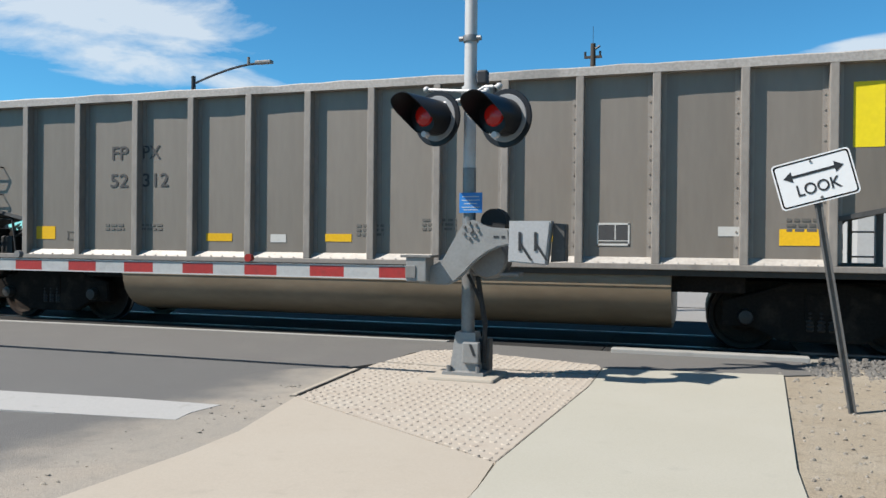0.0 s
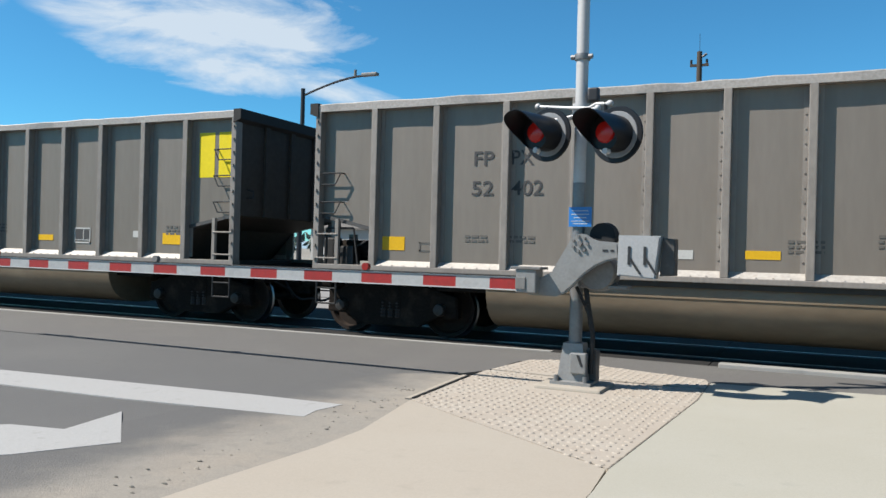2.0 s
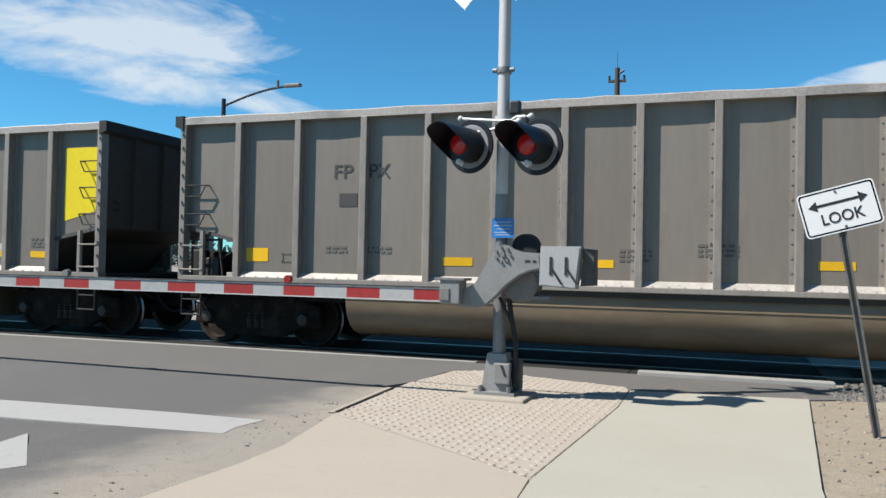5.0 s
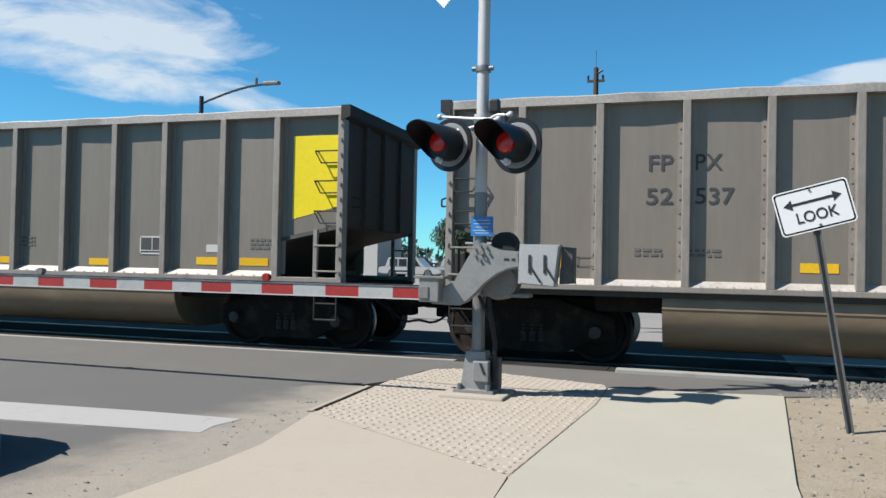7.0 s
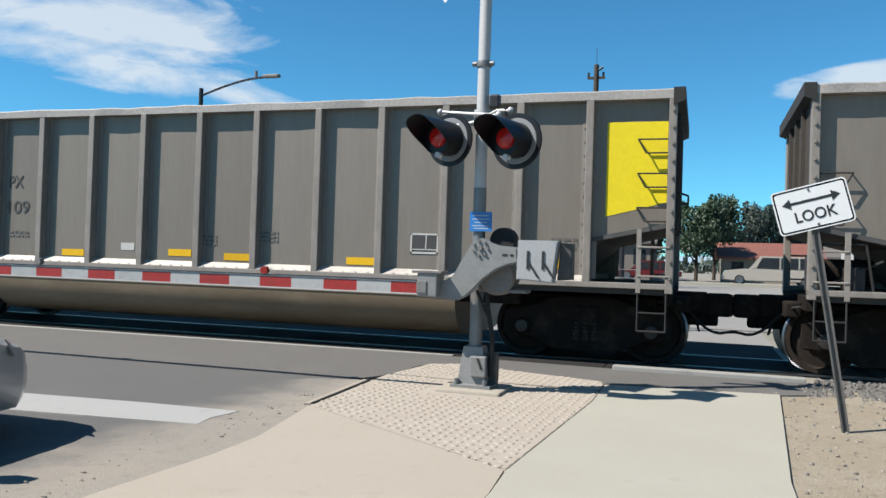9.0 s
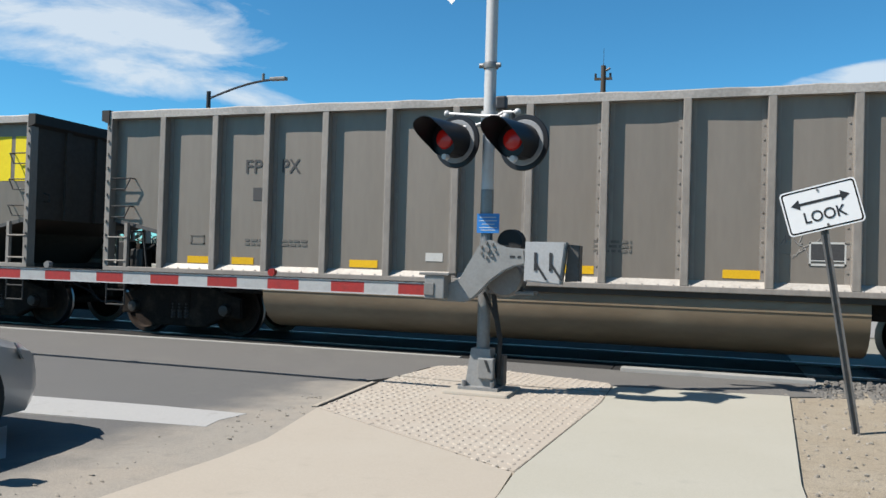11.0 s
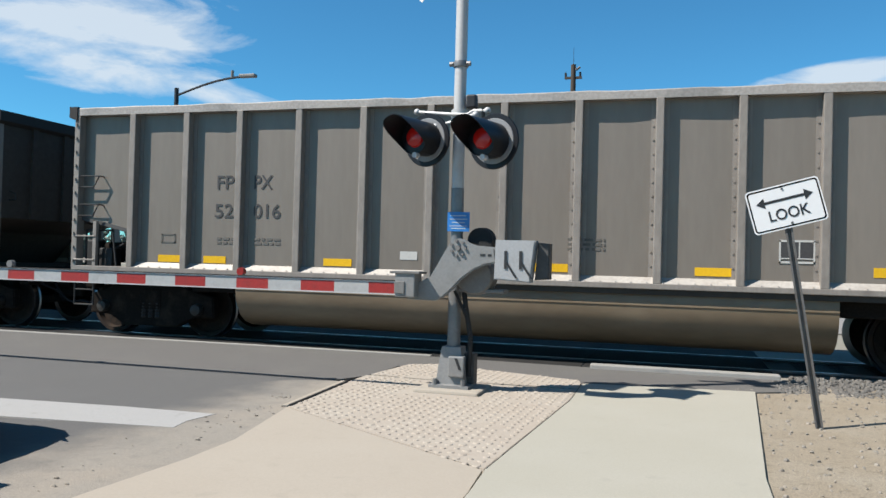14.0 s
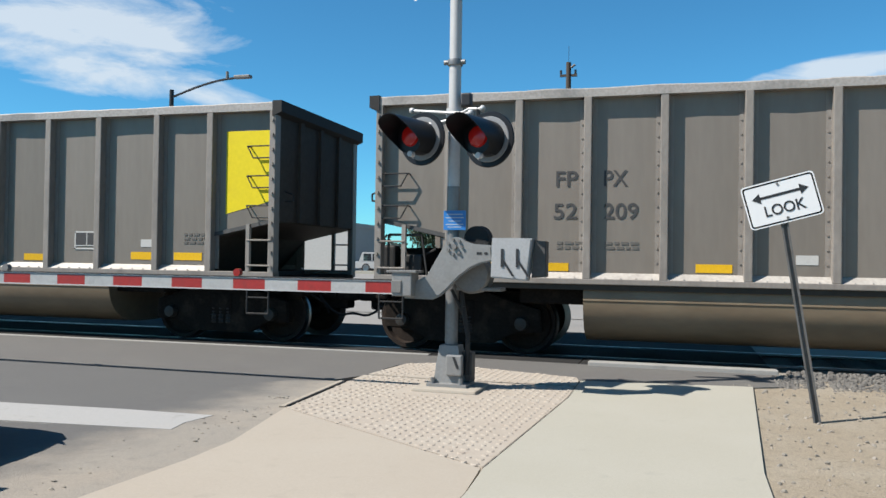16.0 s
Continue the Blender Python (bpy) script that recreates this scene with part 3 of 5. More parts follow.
def truck(parent, cx):
    root = part("truck", box(bmesh.new(), -0.2, 0.2, -1.12, 1.12, 0.42, 0.78, 0.04), TRUCK, parent, "rusty black four-wheel truck", m=pose(cx, 0, 0))
    part("brake_beam", box(bmesh.new(), -0.95, 0.95, -0.9, 0.9, 0.62, 0.92, 0.05), TRUCK, root)
    for s in (-1, 1):
        bm = bmesh.new()
        y = s * 1.02
        plate(bm, [(-1.18, 0.34), (-1.16, 0.66), (-0.78, 0.76), (-0.36, 0.90), (0.36, 0.90), (0.78, 0.76), (1.16, 0.66), (1.18, 0.34), (0.80, 0.32), (0.48, 0.16), (-0.48, 0.16), (-0.80, 0.32)], y - 0.08, y + 0.08, 0.02)
        part("side_frame", bm, TRUCK, root)
        for x in (-0.13, 0.0, 0.13):
            coils = [(0.062 if k % 2 else 0.046, 0.29 + 0.026 * k) for k in range(11)]
            part("coil_spring", spun(bmesh.new(), coils, 8, (x, y + s * 0.05, 0), "z"), SPRING, root)
        for ax in (-0.89, 0.89):
            bm = bmesh.new()
            spun(bm, [(0.02, y + s * 0.19), (0.085, y + s * 0.18), (0.10, y + s * 0.12), (0.10, y - s * 0.05)], 14, (ax, 0, WHEEL_R))
            part("bearing_cap", bm, SPRING, root)
    for ax in (-0.89, 0.89):
        bm = bmesh.new()
        rod(bm, (0, -1.0, 0), (0, 1.0, 0), 0.085, 10)
        for s in (-1, 1):
            y = s * 0.7175
            prof = [(0.10, y + s * 0.10), (0.17, y + s * 0.09), (0.22, y + s * 0.035), (0.36, y + s * 0.02), (0.39, y + s * 0.085), (0.445, y + s * 0.085), (0.457, y + s * 0.06), (0.457, y - s * 0.015), (0.482, y - s * 0.03), (0.482, y - s * 0.05), (0.39, y - s * 0.06), (0.36, y - s * 0.03), (0.17, y - s * 0.04), (0.10, y - s * 0.08)]
            spun(bm, prof, 32)
        me = mesh_of("wheelset", bm, WHEEL, True)
        me.materials.append(TREAD)
        for p in me.polygons:
            c = p.center
            if 0.42 < math.hypot(c.x, c.z) < 0.475 and abs(abs(c.y) - 0.7175) < 0.095:
                p.material_index = 1
        part("wheelset", me, WHEEL, root, "steel wheelset with a bright worn tread", m=pose(ax, 0, WHEEL_R))
    return root


def coal_car(ribs):
    car = thing("coal_car", "taupe metal coal hopper car with vertical ribs", "railway car", group="coal train")
    bays = [mesh_of("side_panel", bay_panel(0.05, b - a - 0.05), BODY) for a, b in zip(ribs[:-1], ribs[1:])]
    rib = mesh_of("rib", rib_mesh(), RIB)
    turn = pose(0, 0, 0, 0, 0, 180)
    for flip in (pose(0, 0, 0), turn):
        for i in range(12):
            part("side_panel", bays[i], BODY, car, m=flip @ pose(ribs[i], 0, 0))
        for x in ribs:
            part("rib", rib, RIB, car, m=flip @ pose(x, 0, 0))
        for s, x_rib in ((-1, ribs[0]), (1, ribs[-1])):
            bm = bmesh.new()
            a, b = x_rib + s * 0.05, s * (HALF - 0.01)
            plate(bm, [(a, 1.70), (b, 1.92), (b, 3.56), (a, 3.56)], SKIN, SKIN + 0.02)
            part("end_panel", bm, BODY, car, m=flip)
            bm = bmesh.new()
            plate(bm, [(a, 1.66), (b, 1.88), (b, 1.94), (a, 1.72)], SKIN - 0.03, SKIN + 0.05)
            part("edge_angle", bm, DARK_CAST, car, m=flip)
            bm = bmesh.new()
            box(bm, s * (HALF - 0.10), s * HALF, -1.6, SKIN + 0.03, 1.0, 3.56, 0.01)
            for k in range(11):
                z = 1.2 + 0.22 * k
                box(bm, s * (HALF - 0.055), s * (HALF - 0.03), -1.625, -1.598, z - 0.02, z + 0.02)
            part("corner_post", bm, RIB, car, "bolted corner post", m=flip)
            part("ladder_post", box(bmesh.new(), s * (HALF - 0.47), s * (HALF - 0.41), -1.6, -1.54, 1.0, 1.84), RIB, car, m=flip)
            for z in (1.22, 1.60):
                part("rung", rod(bmesh.new(), (s * (HALF - 0.45), -1.6, z), (s * (HALF - 0.05), -1.6, z), 0.014, 6), RIB, car, m=flip)
            bm = bmesh.new()
            pipe(bm, [(s * (HALF - 0.08), -1.58, 1.0), (s * (HALF - 0.08), -1.58, 0.5), (s * (HALF - 0.44), -1.58, 0.5), (s * (HALF - 0.44), -1.58, 1.0)], 0.014)
            rod(bm, (s * (HALF - 0.08), -1.58, 0.74), (s * (HALF - 0.44), -1.58, 0.74), 0.012, 6)
            part("stirrup_step", bm, IRON, car, m=flip)
            lead = (s > 0) == (flip == pose(0, 0, 0))
            for z in ((3.02, 2.57, 2.12) if lead else (2.57, 2.11)):
                part("grab_iron", grab(s * (HALF - 0.03), s, z), IRON, car, m=flip)
        rnd = random.Random(31)
        rings = []
        for k in range(41):
            x, out, up = -HALF + 2 * HALF * k / 40, rnd.gauss(0, 0.004), rnd.gauss(0, 0.006)
            rings.append([(x, -1.60 + out, 3.55), (x, -1.60 + out, 3.655 + up), (x, -1.585 + out, 3.67 + up), (x, -1.435, 3.67 + up), (x, -1.42, 3.655), (x, -1.42, 3.55)])
        bm = loft(bmesh.new(), rings)
        part("top_chord", bm, CHORD, car, "dented worn top chord", m=flip)
        part("side_sill", box(bmesh.new(), -HALF, HALF, -1.6, -1.42, 1.05, 1.125, 0.01), RIB, car, m=flip)
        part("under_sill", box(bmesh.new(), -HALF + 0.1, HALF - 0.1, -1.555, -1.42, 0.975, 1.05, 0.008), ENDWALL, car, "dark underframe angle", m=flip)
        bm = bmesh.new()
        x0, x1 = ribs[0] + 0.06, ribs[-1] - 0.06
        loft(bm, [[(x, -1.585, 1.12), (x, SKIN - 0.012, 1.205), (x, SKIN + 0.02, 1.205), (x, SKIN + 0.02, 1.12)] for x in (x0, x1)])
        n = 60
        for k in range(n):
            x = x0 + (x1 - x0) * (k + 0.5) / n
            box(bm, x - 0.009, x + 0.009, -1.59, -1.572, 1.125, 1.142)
        part("ledge", bm, LEDGE, car, "riveted ledge with sunlight put into its pale colour", m=flip)
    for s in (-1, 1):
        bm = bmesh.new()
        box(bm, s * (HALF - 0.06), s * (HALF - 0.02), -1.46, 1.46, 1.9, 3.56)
        part("end_wall", bm, ENDWALL, car, "end wall with shade put into its dark colour")
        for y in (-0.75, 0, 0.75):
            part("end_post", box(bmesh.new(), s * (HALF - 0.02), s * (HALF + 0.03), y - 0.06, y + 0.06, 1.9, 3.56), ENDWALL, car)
        bm = bmesh.new()
        plate(bm, [(s * (HALF - 0.05), 3.46), (s * (HALF + 0.10), 3.52), (s * (HALF + 0.10), 3.69), (s * (HALF - 0.05), 3.69)], -1.62, 1.62)
        part("end_cap", bm, DULL_BLACK, car, "black end cap")
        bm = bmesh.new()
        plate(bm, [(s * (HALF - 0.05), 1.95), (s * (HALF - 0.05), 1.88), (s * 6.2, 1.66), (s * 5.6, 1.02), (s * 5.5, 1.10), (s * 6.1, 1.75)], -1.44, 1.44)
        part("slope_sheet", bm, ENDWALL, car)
        bm = bmesh.new()
        box(bm, s * 5.6, s * (HALF - 0.02), -1.42, 1.42, 0.98, 1.03)
        box(bm, s * (HALF - 0.12), s * HALF, -1.5, 1.5, 0.86, 1.04)
        part("end_platform", bm, TRUCK, car)
        bm = bmesh.new()
        box(bm, s * HALF, s * (HALF + 0.45), -0.30, 0.30, 0.70, 1.0, 0.04)
        box(bm, s * (HALF + 0.42), s * (HALF + 0.80), -0.24, 0.2, 0.66, 0.99, 0.06)
        box(bm, s * (HALF + 0.05), s * (HALF + 0.6), -0.16, 0.16, 0.52, 0.72, 0.04)
        part("coupler", bm, TRUCK, car)
        part("uncoupling_bracket", box(bmesh.new(), s * (HALF + 0.0), s * (HALF + 0.2), -1.0, 1.0, 0.74, 0.95, 0.03), TRUCK, car)
        bm = bmesh.new()
        loop = [(s * (HALF + 0.1 + 0.7 * u), -0.35 - 0.05 * u, 0.86 - 0.42 * math.sin(math.pi * min(u * 1.1, 1) * 0.62)) for u in [i / 8 for i in range(9)]]
        pipe(bm, loop, 0.02)
        part("air_hose", bm, DULL_BLACK, car)
        part("cut_lever", pipe(bmesh.new(), [(s * (HALF + 0.05), -1.4, 0.9), (s * (HALF + 0.12), -0.9, 0.86), (s * (HALF + 0.3), -0.4, 0.62), (s * (HALF + 0.34), -0.3, 0.45)], 0.018), DULL_BLACK, car)
        bm = bmesh.new()
        pipe(bm, [(s * (HALF + 0.02), -1.3, 2.35), (s * (HALF + 0.16), -1.3, 2.3), (s * (HALF + 0.16), -1.3, 2.2), (s * (HALF + 0.02), -1.3, 2.2)], 0.014)
        part("end_handhold", bm, IRON, car)
    # tub between the trucks
    half = [(1.47, 1.05), (1.50, 0.90), (1.50, 0.855), (1.512, 0.85), (1.512, 0.83), (1.50, 0.82), (1.49, 0.72), (1.44, 0.58), (1.34, 0.44), (1.18, 0.33), (0.95, 0.26), (0.7, 0.24)]
    prof = [(-y, z) for y, z in half] + half[::-1]
    rings = [[(x, y, z) for y, z in prof] for x in (-4.2, -2.1, 0, 2.1, 4.2)]
    part("tub", loft(bmesh.new(), rings), BELLY, car, "rounded brown-grey belly tub", smooth=True)
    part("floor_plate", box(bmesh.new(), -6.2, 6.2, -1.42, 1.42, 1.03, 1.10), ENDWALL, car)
    part("centre_sill", box(bmesh.new(), -HALF, HALF, -0.2, 0.2, 0.72, 0.98), TRUCK, car)
    # brake gear on the rear platform
    bm = bmesh.new()
    rod(bm, (-6.95, -1.0, 1.35), (-6.35, -1.0, 1.35), 0.17, 14)
    part("air_reservoir", bm, TRUCK, car, smooth=True)
    bm = bmesh.new()
    box(bm, -6.75, -6.5, -1.45, -1.2, 1.08, 1.42, 0.03)
    box(bm, -7.15, -6.95, -1.3, -1.05, 1.1, 1.55, 0.03)
    pipe(bm, [(-7.0, -1.45, 1.05), (-7.0, -1.45, 1.7), (-6.5, -1.45, 1.7), (-6.4, -1.45, 1.05)], 0.018)
    pipe(bm, [(-6.75, -1.5, 1.05), (-6.72, -1.5, 1.8)], 0.016)
    pipe(bm, [(-6.3, -1.4, 1.5), (-6.9, -1.38, 1.2)], 0.016)
    part("brake_valve", bm, IRON, car)
    for s in (-1, 1):
        part("brake_rigging", box(bmesh.new(), s * 4.12, s * 5.1, -1.3, 1.3, 0.76, 1.0, 0.03), TRUCK, car)
        truck(car, s * (HALF - 1.17))
    return car


def bars(x, z, w, h, rows, mat=FAINT):
    """Rows of short strokes that stand for small stencilled lines."""
    bm = bmesh.new()
    rnd = random.Random(int(x * 100) + rows)
    for r in range(rows):
        zz = z - r * h * 1.8
        at = x
        while at < x + w:
            long = min(rnd.uniform(0.05, 0.13), x + w - at)
            box(bm, at, at + long, SKIN - 0.008, SKIN - 0.003, zz - h, zz)
            at += long + 0.03
    return bm


def patch_on(bm, x0, x1, z0, z1, y=SKIN - 0.0065):
    return box(bm, x0, x1, y, y + 0.005, z0, z1)


def dress(car, number, large, extra, scrawl, drop=0.0):
    """Paint, letters and tape on the near side of one car."""
    t, h = -HALF, HALF
    if large:
        bm = plate(bmesh.new(), [(h - 0.90, 2.0), (h - 0.11, 2.20), (h - 0.11, 3.27), (h - 0.90, 3.27)], SKIN - 0.004, SKIN + 0.001)
        part("yellow_panel", bm, YELLOW, car, "bright yellow painted end panel")
    else:
        for a, b in ((0.90, 0.56), (0.47, 0.12)):
            part("yellow_panel", patch_on(bmesh.new(), h - a, h - b, 2.55, 3.33, SKIN - 0.004), YELLOW, car, "bright yellow painted strip")
    if extra:
        tape = [(1.55, 0.46, 1.22, 0.11), (2.37, 0.39, 1.22, 0.11), (4.40, 0.45, 1.23, 0.11), (7.55, 0.46, 1.24, 0.11), (9.65, 0.45, 1.24, 0.11), (11.74, 0.47, 1.28, 0.12), (12.53, 0.50, 1.28, 0.12)]
        if number == "52109":
            tape.append((6.52, 0.43, 1.28, 0.11))
    elif large or number == "52690":
        tape = [(1.39, 0.39, 1.33, 0.21), (4.62, 0.44, 1.34, 0.12), (9.41, 0.44, 1.35, 0.11), (11.8, 0.46, 1.36, 0.11), (12.7, 0.40, 1.36, 0.11)]
    else:
        tape = [(1.20, 0.39, 1.37, 0.21), (4.48, 0.46, 1.36, 0.12), (6.50, 0.42, 1.37, 0.11), (9.42, 0.42, 1.39, 0.11), (12.63, 0.45, 1.37, 0.20)]
    for x, w, z, tall in tape:
        part("amber_tape", patch_on(bmesh.new(), t + x, t + x + w, z, z + tall), ORANGE, car)
    x, z = t + (10.66 if extra else 10.42), 1.43 if extra else 1.35
    bm = bmesh.new()
    for a in ((x, x + 0.42, z + 0.27, z + 0.295), (x, x + 0.42, z, z + 0.025), (x, x + 0.022, z, z + 0.29), (x + 0.4, x + 0.42, z, z + 0.29), (x + 0.23, x + 0.245, z + 0.06, z + 0.27), (x + 0.02, x + 0.4, z + 0.055, z + 0.068)):
        patch_on(bm, *a, SKIN - 0.010)
    part("data_frame", bm, WHITE, car, "white stencilled data frame")
    part("data_field", patch_on(bmesh.new(), x + 0.02, x + 0.4, z + 0.06, z + 0.28, SKIN - 0.0068), LETTER, car)
    part("white_label", patch_on(bmesh.new(), h - 2.41, h - 2.16, 1.48, 1.60), WHITE, car)
    part("white_label", patch_on(bmesh.new(), t + 5.60, t + 5.86, 1.35, 1.47), WHITE, car)
    if number == "52690":
        part("white_label", patch_on(bmesh.new(), t + 2.37, t + 2.63, 1.31, 1.51), WHITE, car)
    for bx, bz, w, rows in (*(() if number == "52153" else ((t + 2.60, 1.62, 0.36, 2), (t + 3.24, 1.62, 0.44, 2))), (h - 1.62, 1.70, 0.36, 3), (t + 8.0, 1.7, 0.5, 3), (t + 7.0, 1.62, 0.42, 3)):
        tagged(part("faded_stencil", bars(bx, bz, w, 0.035, rows), FAINT, car), kind="stuff")
    bm = bmesh.new()
    sx, sz = (1.60, 1.52) if extra else (1.84, 1.36)
    for a in ((0, 0.2, 0.12, 0.14), (0, 0.2, 0, 0.02), (0, 0.02, 0, 0.14), (0.18, 0.2, 0, 0.14)):
        patch_on(bm, t + sx + a[0] * 1.3, t + sx + a[1] * 1.3, sz + a[2], sz + a[3])
    part("small_frame", bm, FAINT, car)
    t += {"52537": 0.14, "52690": 0.13}.get(number, 0.09 if not large else 0.0)
    rows = [("FP", 2.63, 2.65 - drop, 0.31), ("PX", 3.22, 2.65 - drop, 0.33)]
    if number:
        rows += [(number[:2], 2.60, 2.21 - drop, 0.34), (number[2:], 3.22, 2.21 - drop, 0.48)]
    if extra:  # the newer build's third rib stands closer
        rows = [(text, x - 0.05 if x < 3 else x, z, w * 0.94) for text, x, z, w in rows]
    for text, x, z, w in rows:
        part("lettering", words(text, 0.215, LETTER, 0.001, width=w), LETTER, car, m=pose(t + x, SKIN - 0.0078, z))
    if number == "52153":
        for text, x, z, w in (("LD LMT", 2.60, 1.70, 0.36), ("LT WT", 2.62, 1.58, 0.29), ("248200", 3.25, 1.70, 0.34), ("41800", 3.30, 1.58, 0.28)):
            part("lettering", words(text, 0.075, FAINT, 0.001, width=w), FAINT, car, m=pose(t + x, SKIN - 0.0078, z))
    if not number:
        bm = bmesh.new()
        patch_on(bm, t + 2.72, t + 3.02, 2.22, 2.42)
        part("lettering", bm, LETTER, car)
    if scrawl:
        rnd = random.Random(scrawl)
        for k, (cx, cz) in enumerate(((t + 0.35, 3.2), (t + 0.5, 2.95), (t + 0.75, 3.0), (t + 0.45, 2.8)) if scrawl < 5 else ((h - 3.9, 1.75), (h - 3.6, 1.7), (h - 3.75, 1.55))):
            cu = []
            for i in range(14):
                cu.append((cx + 0.028 * (i - 7) + rnd.uniform(-0.05, 0.05), SKIN - 0.002, cz + rnd.uniform(-0.09, 0.09)))
            part("chalk_scrawl", pipe(bmesh.new(), cu, 0.005, 4), CHALK, car, "faint scrawled paint lines")


ROSTER = [  # number, large yellow panel, extra tape, scrawl, how much lower the letters stand
    ("", False, False, 0), ("52312", False, False, 0), ("52402", False, False, 0), ("52661", False, False, 3), ("", False, False, 0),
    ("52537", True, False, 0), ("52153", True, True, 0, 0.28), ("52109", True, True, 0, 0.28), ("", True, True, 7), ("52690", False, False, 0),
    ("52016", True, True, 0, 0.28), ("52209", True, True, 0, 0.28), ("", True, True, 0), ("", True, False, 0)]
BEHIND = 15.93
first_car = coal_car(RIBS_OLDER)
newer_car = coal_car(RIBS)
train = []
for spec in ROSTER:  # the older build has its letters clear of the third rib
    kind_car = first_car if not spec[1] or spec[0] == "52537" else newer_car
    train.append(kind_car if kind_car not in train else copy_thing(kind_car, pose(0, TRACK, 0)))
for car, spec in zip(train, ROSTER):
    dress(car, *spec)
    if not spec[1]:
        tagged(car, "taupe coal car with two yellow strips")
    else:
        tagged(car, "taupe coal car with a large yellow panel")
    if spec[0]:
        tagged(car, car["label"] + " numbered " + spec[0])


# small surges of the couplings: seconds, metres ahead of the even run
SURGE = [(0, 0.06), (0.5, 0.11), (1, -0.10), (1.5, -0.08), (2, 0.04), (2.5, -0.14), (3, -0.27), (3.5, 0.05), (4, 0.07), (4.2, -0.03), (6.5, 0.18), (7, 0.10), (7.5, -0.01), (8, 0.01), (8.5, -0.06), (9, -0.13), (9.5, -0.15), (12, 0.00), (12.5, -0.06), (13, 0.26), (13.5, 0.11), (14, 0.03), (14.5, 0.01), (15, -0.03), (15.5, -0.01), (16, -0.15)]


def train_at(t):
    """How far the front end of the second car has come along the track."""
    even = 2.56581 + 10.1438 * t + 0.01872 * t * t
    for (t0, s0), (t1, s1) in zip(SURGE, SURGE[1:]):
        if t0 <= t <= t1:
            f = (t - t0) / (t1 - t0)
            even += s0 + (s1 - s0) * f * f * (3 - 2 * f)
            break
    return even


# ---- crossing signal with its gate ----
MAST = Vector((-2.52, 9.18, 0))


def toward_eye(k):
    """A uniform scale about the first standpoint of the camera's eye, for things sized at another distance."""
    eye = Vector((0, 0, 1.35))
    return Matrix.Translation(eye) @ Matrix.Scale(k, 4) @ Matrix.Translation(-eye)


def signal_lamp(parent, x, z):
    """One flashing-light unit that faces -y in its parent's space."""
    bm = bmesh.new()
    spun(bm, [(0.005, -0.02), (0.313, -0.02), (0.32, -0.012), (0.32, 0.0), (0.313, 0.008), (0.005, 0.008)], 36, (x, 0, z))
    unit = part("background_disc", bm, BLACK, parent, "round black background disc", smooth=True)
    # the sun's gleam on the disc, laid on as a grey face
    part("disc_face", spun(bmesh.new(), [(0.004, -0.027), (0.256, -0.027), (0.262, -0.021)], 36, (x, 0, z)), SUNLIT_DISC, unit, "disc face greyed as if the sun catches it")
    bm = bmesh.new()
    spun(bm, [(0.118, -0.255), (0.195, -0.25), (0.20, -0.02), (0.17, 0.10), (0.10, 0.16), (0.02, 0.17)], 28, (x, 0, z))
    part("housing", bm, BLACK, unit, smooth=True)
    bm = bmesh.new()
    spun(bm, [(0.122, -0.255), (0.108, -0.28), (0.06, -0.295), (0.01, -0.30)], 28, (x, 0, z))
    part("lens", bm, LENS_RED, unit, "lit red lens", smooth=True)
    # hood: a long visor over the upper two thirds of the lens
    n = 26
    rows = []
    for i in range(n + 1):
        a = radians(-62 + 304 * i / n)
        q = min(max((math.sin(a) + 0.75) / 1.55, 0), 1)
        tip = 0.42 * (0.03 + 0.97 * q * q * (3 - 2 * q))
        rows.append((a, tip))
    bm = bmesh.new()
    rings = []
    for a, tip in rows:
        c, s = math.cos(a), math.sin(a)
        rings.append([(x + 0.210 * c, -0.03, z + 0.210 * s), (x + 0.203 * c, -0.27 - tip, z + 0.203 * s), (x + 0.196 * c, -0.27 - tip, z + 0.196 * s), (x + 0.202 * c, -0.03, z + 0.202 * s)])
    loft(bm, rings)
    part("hood", bm, BLACK, unit, "long black hood", smooth=True)
    bm = bmesh.new()
    rod(bm, (x + 0.03, -0.31, z - 0.215), (x + 0.03, -0.24, z - 0.215), 0.034, 10)
    part("peep_hole", bm, MAST_WHITE, unit)
    return unit


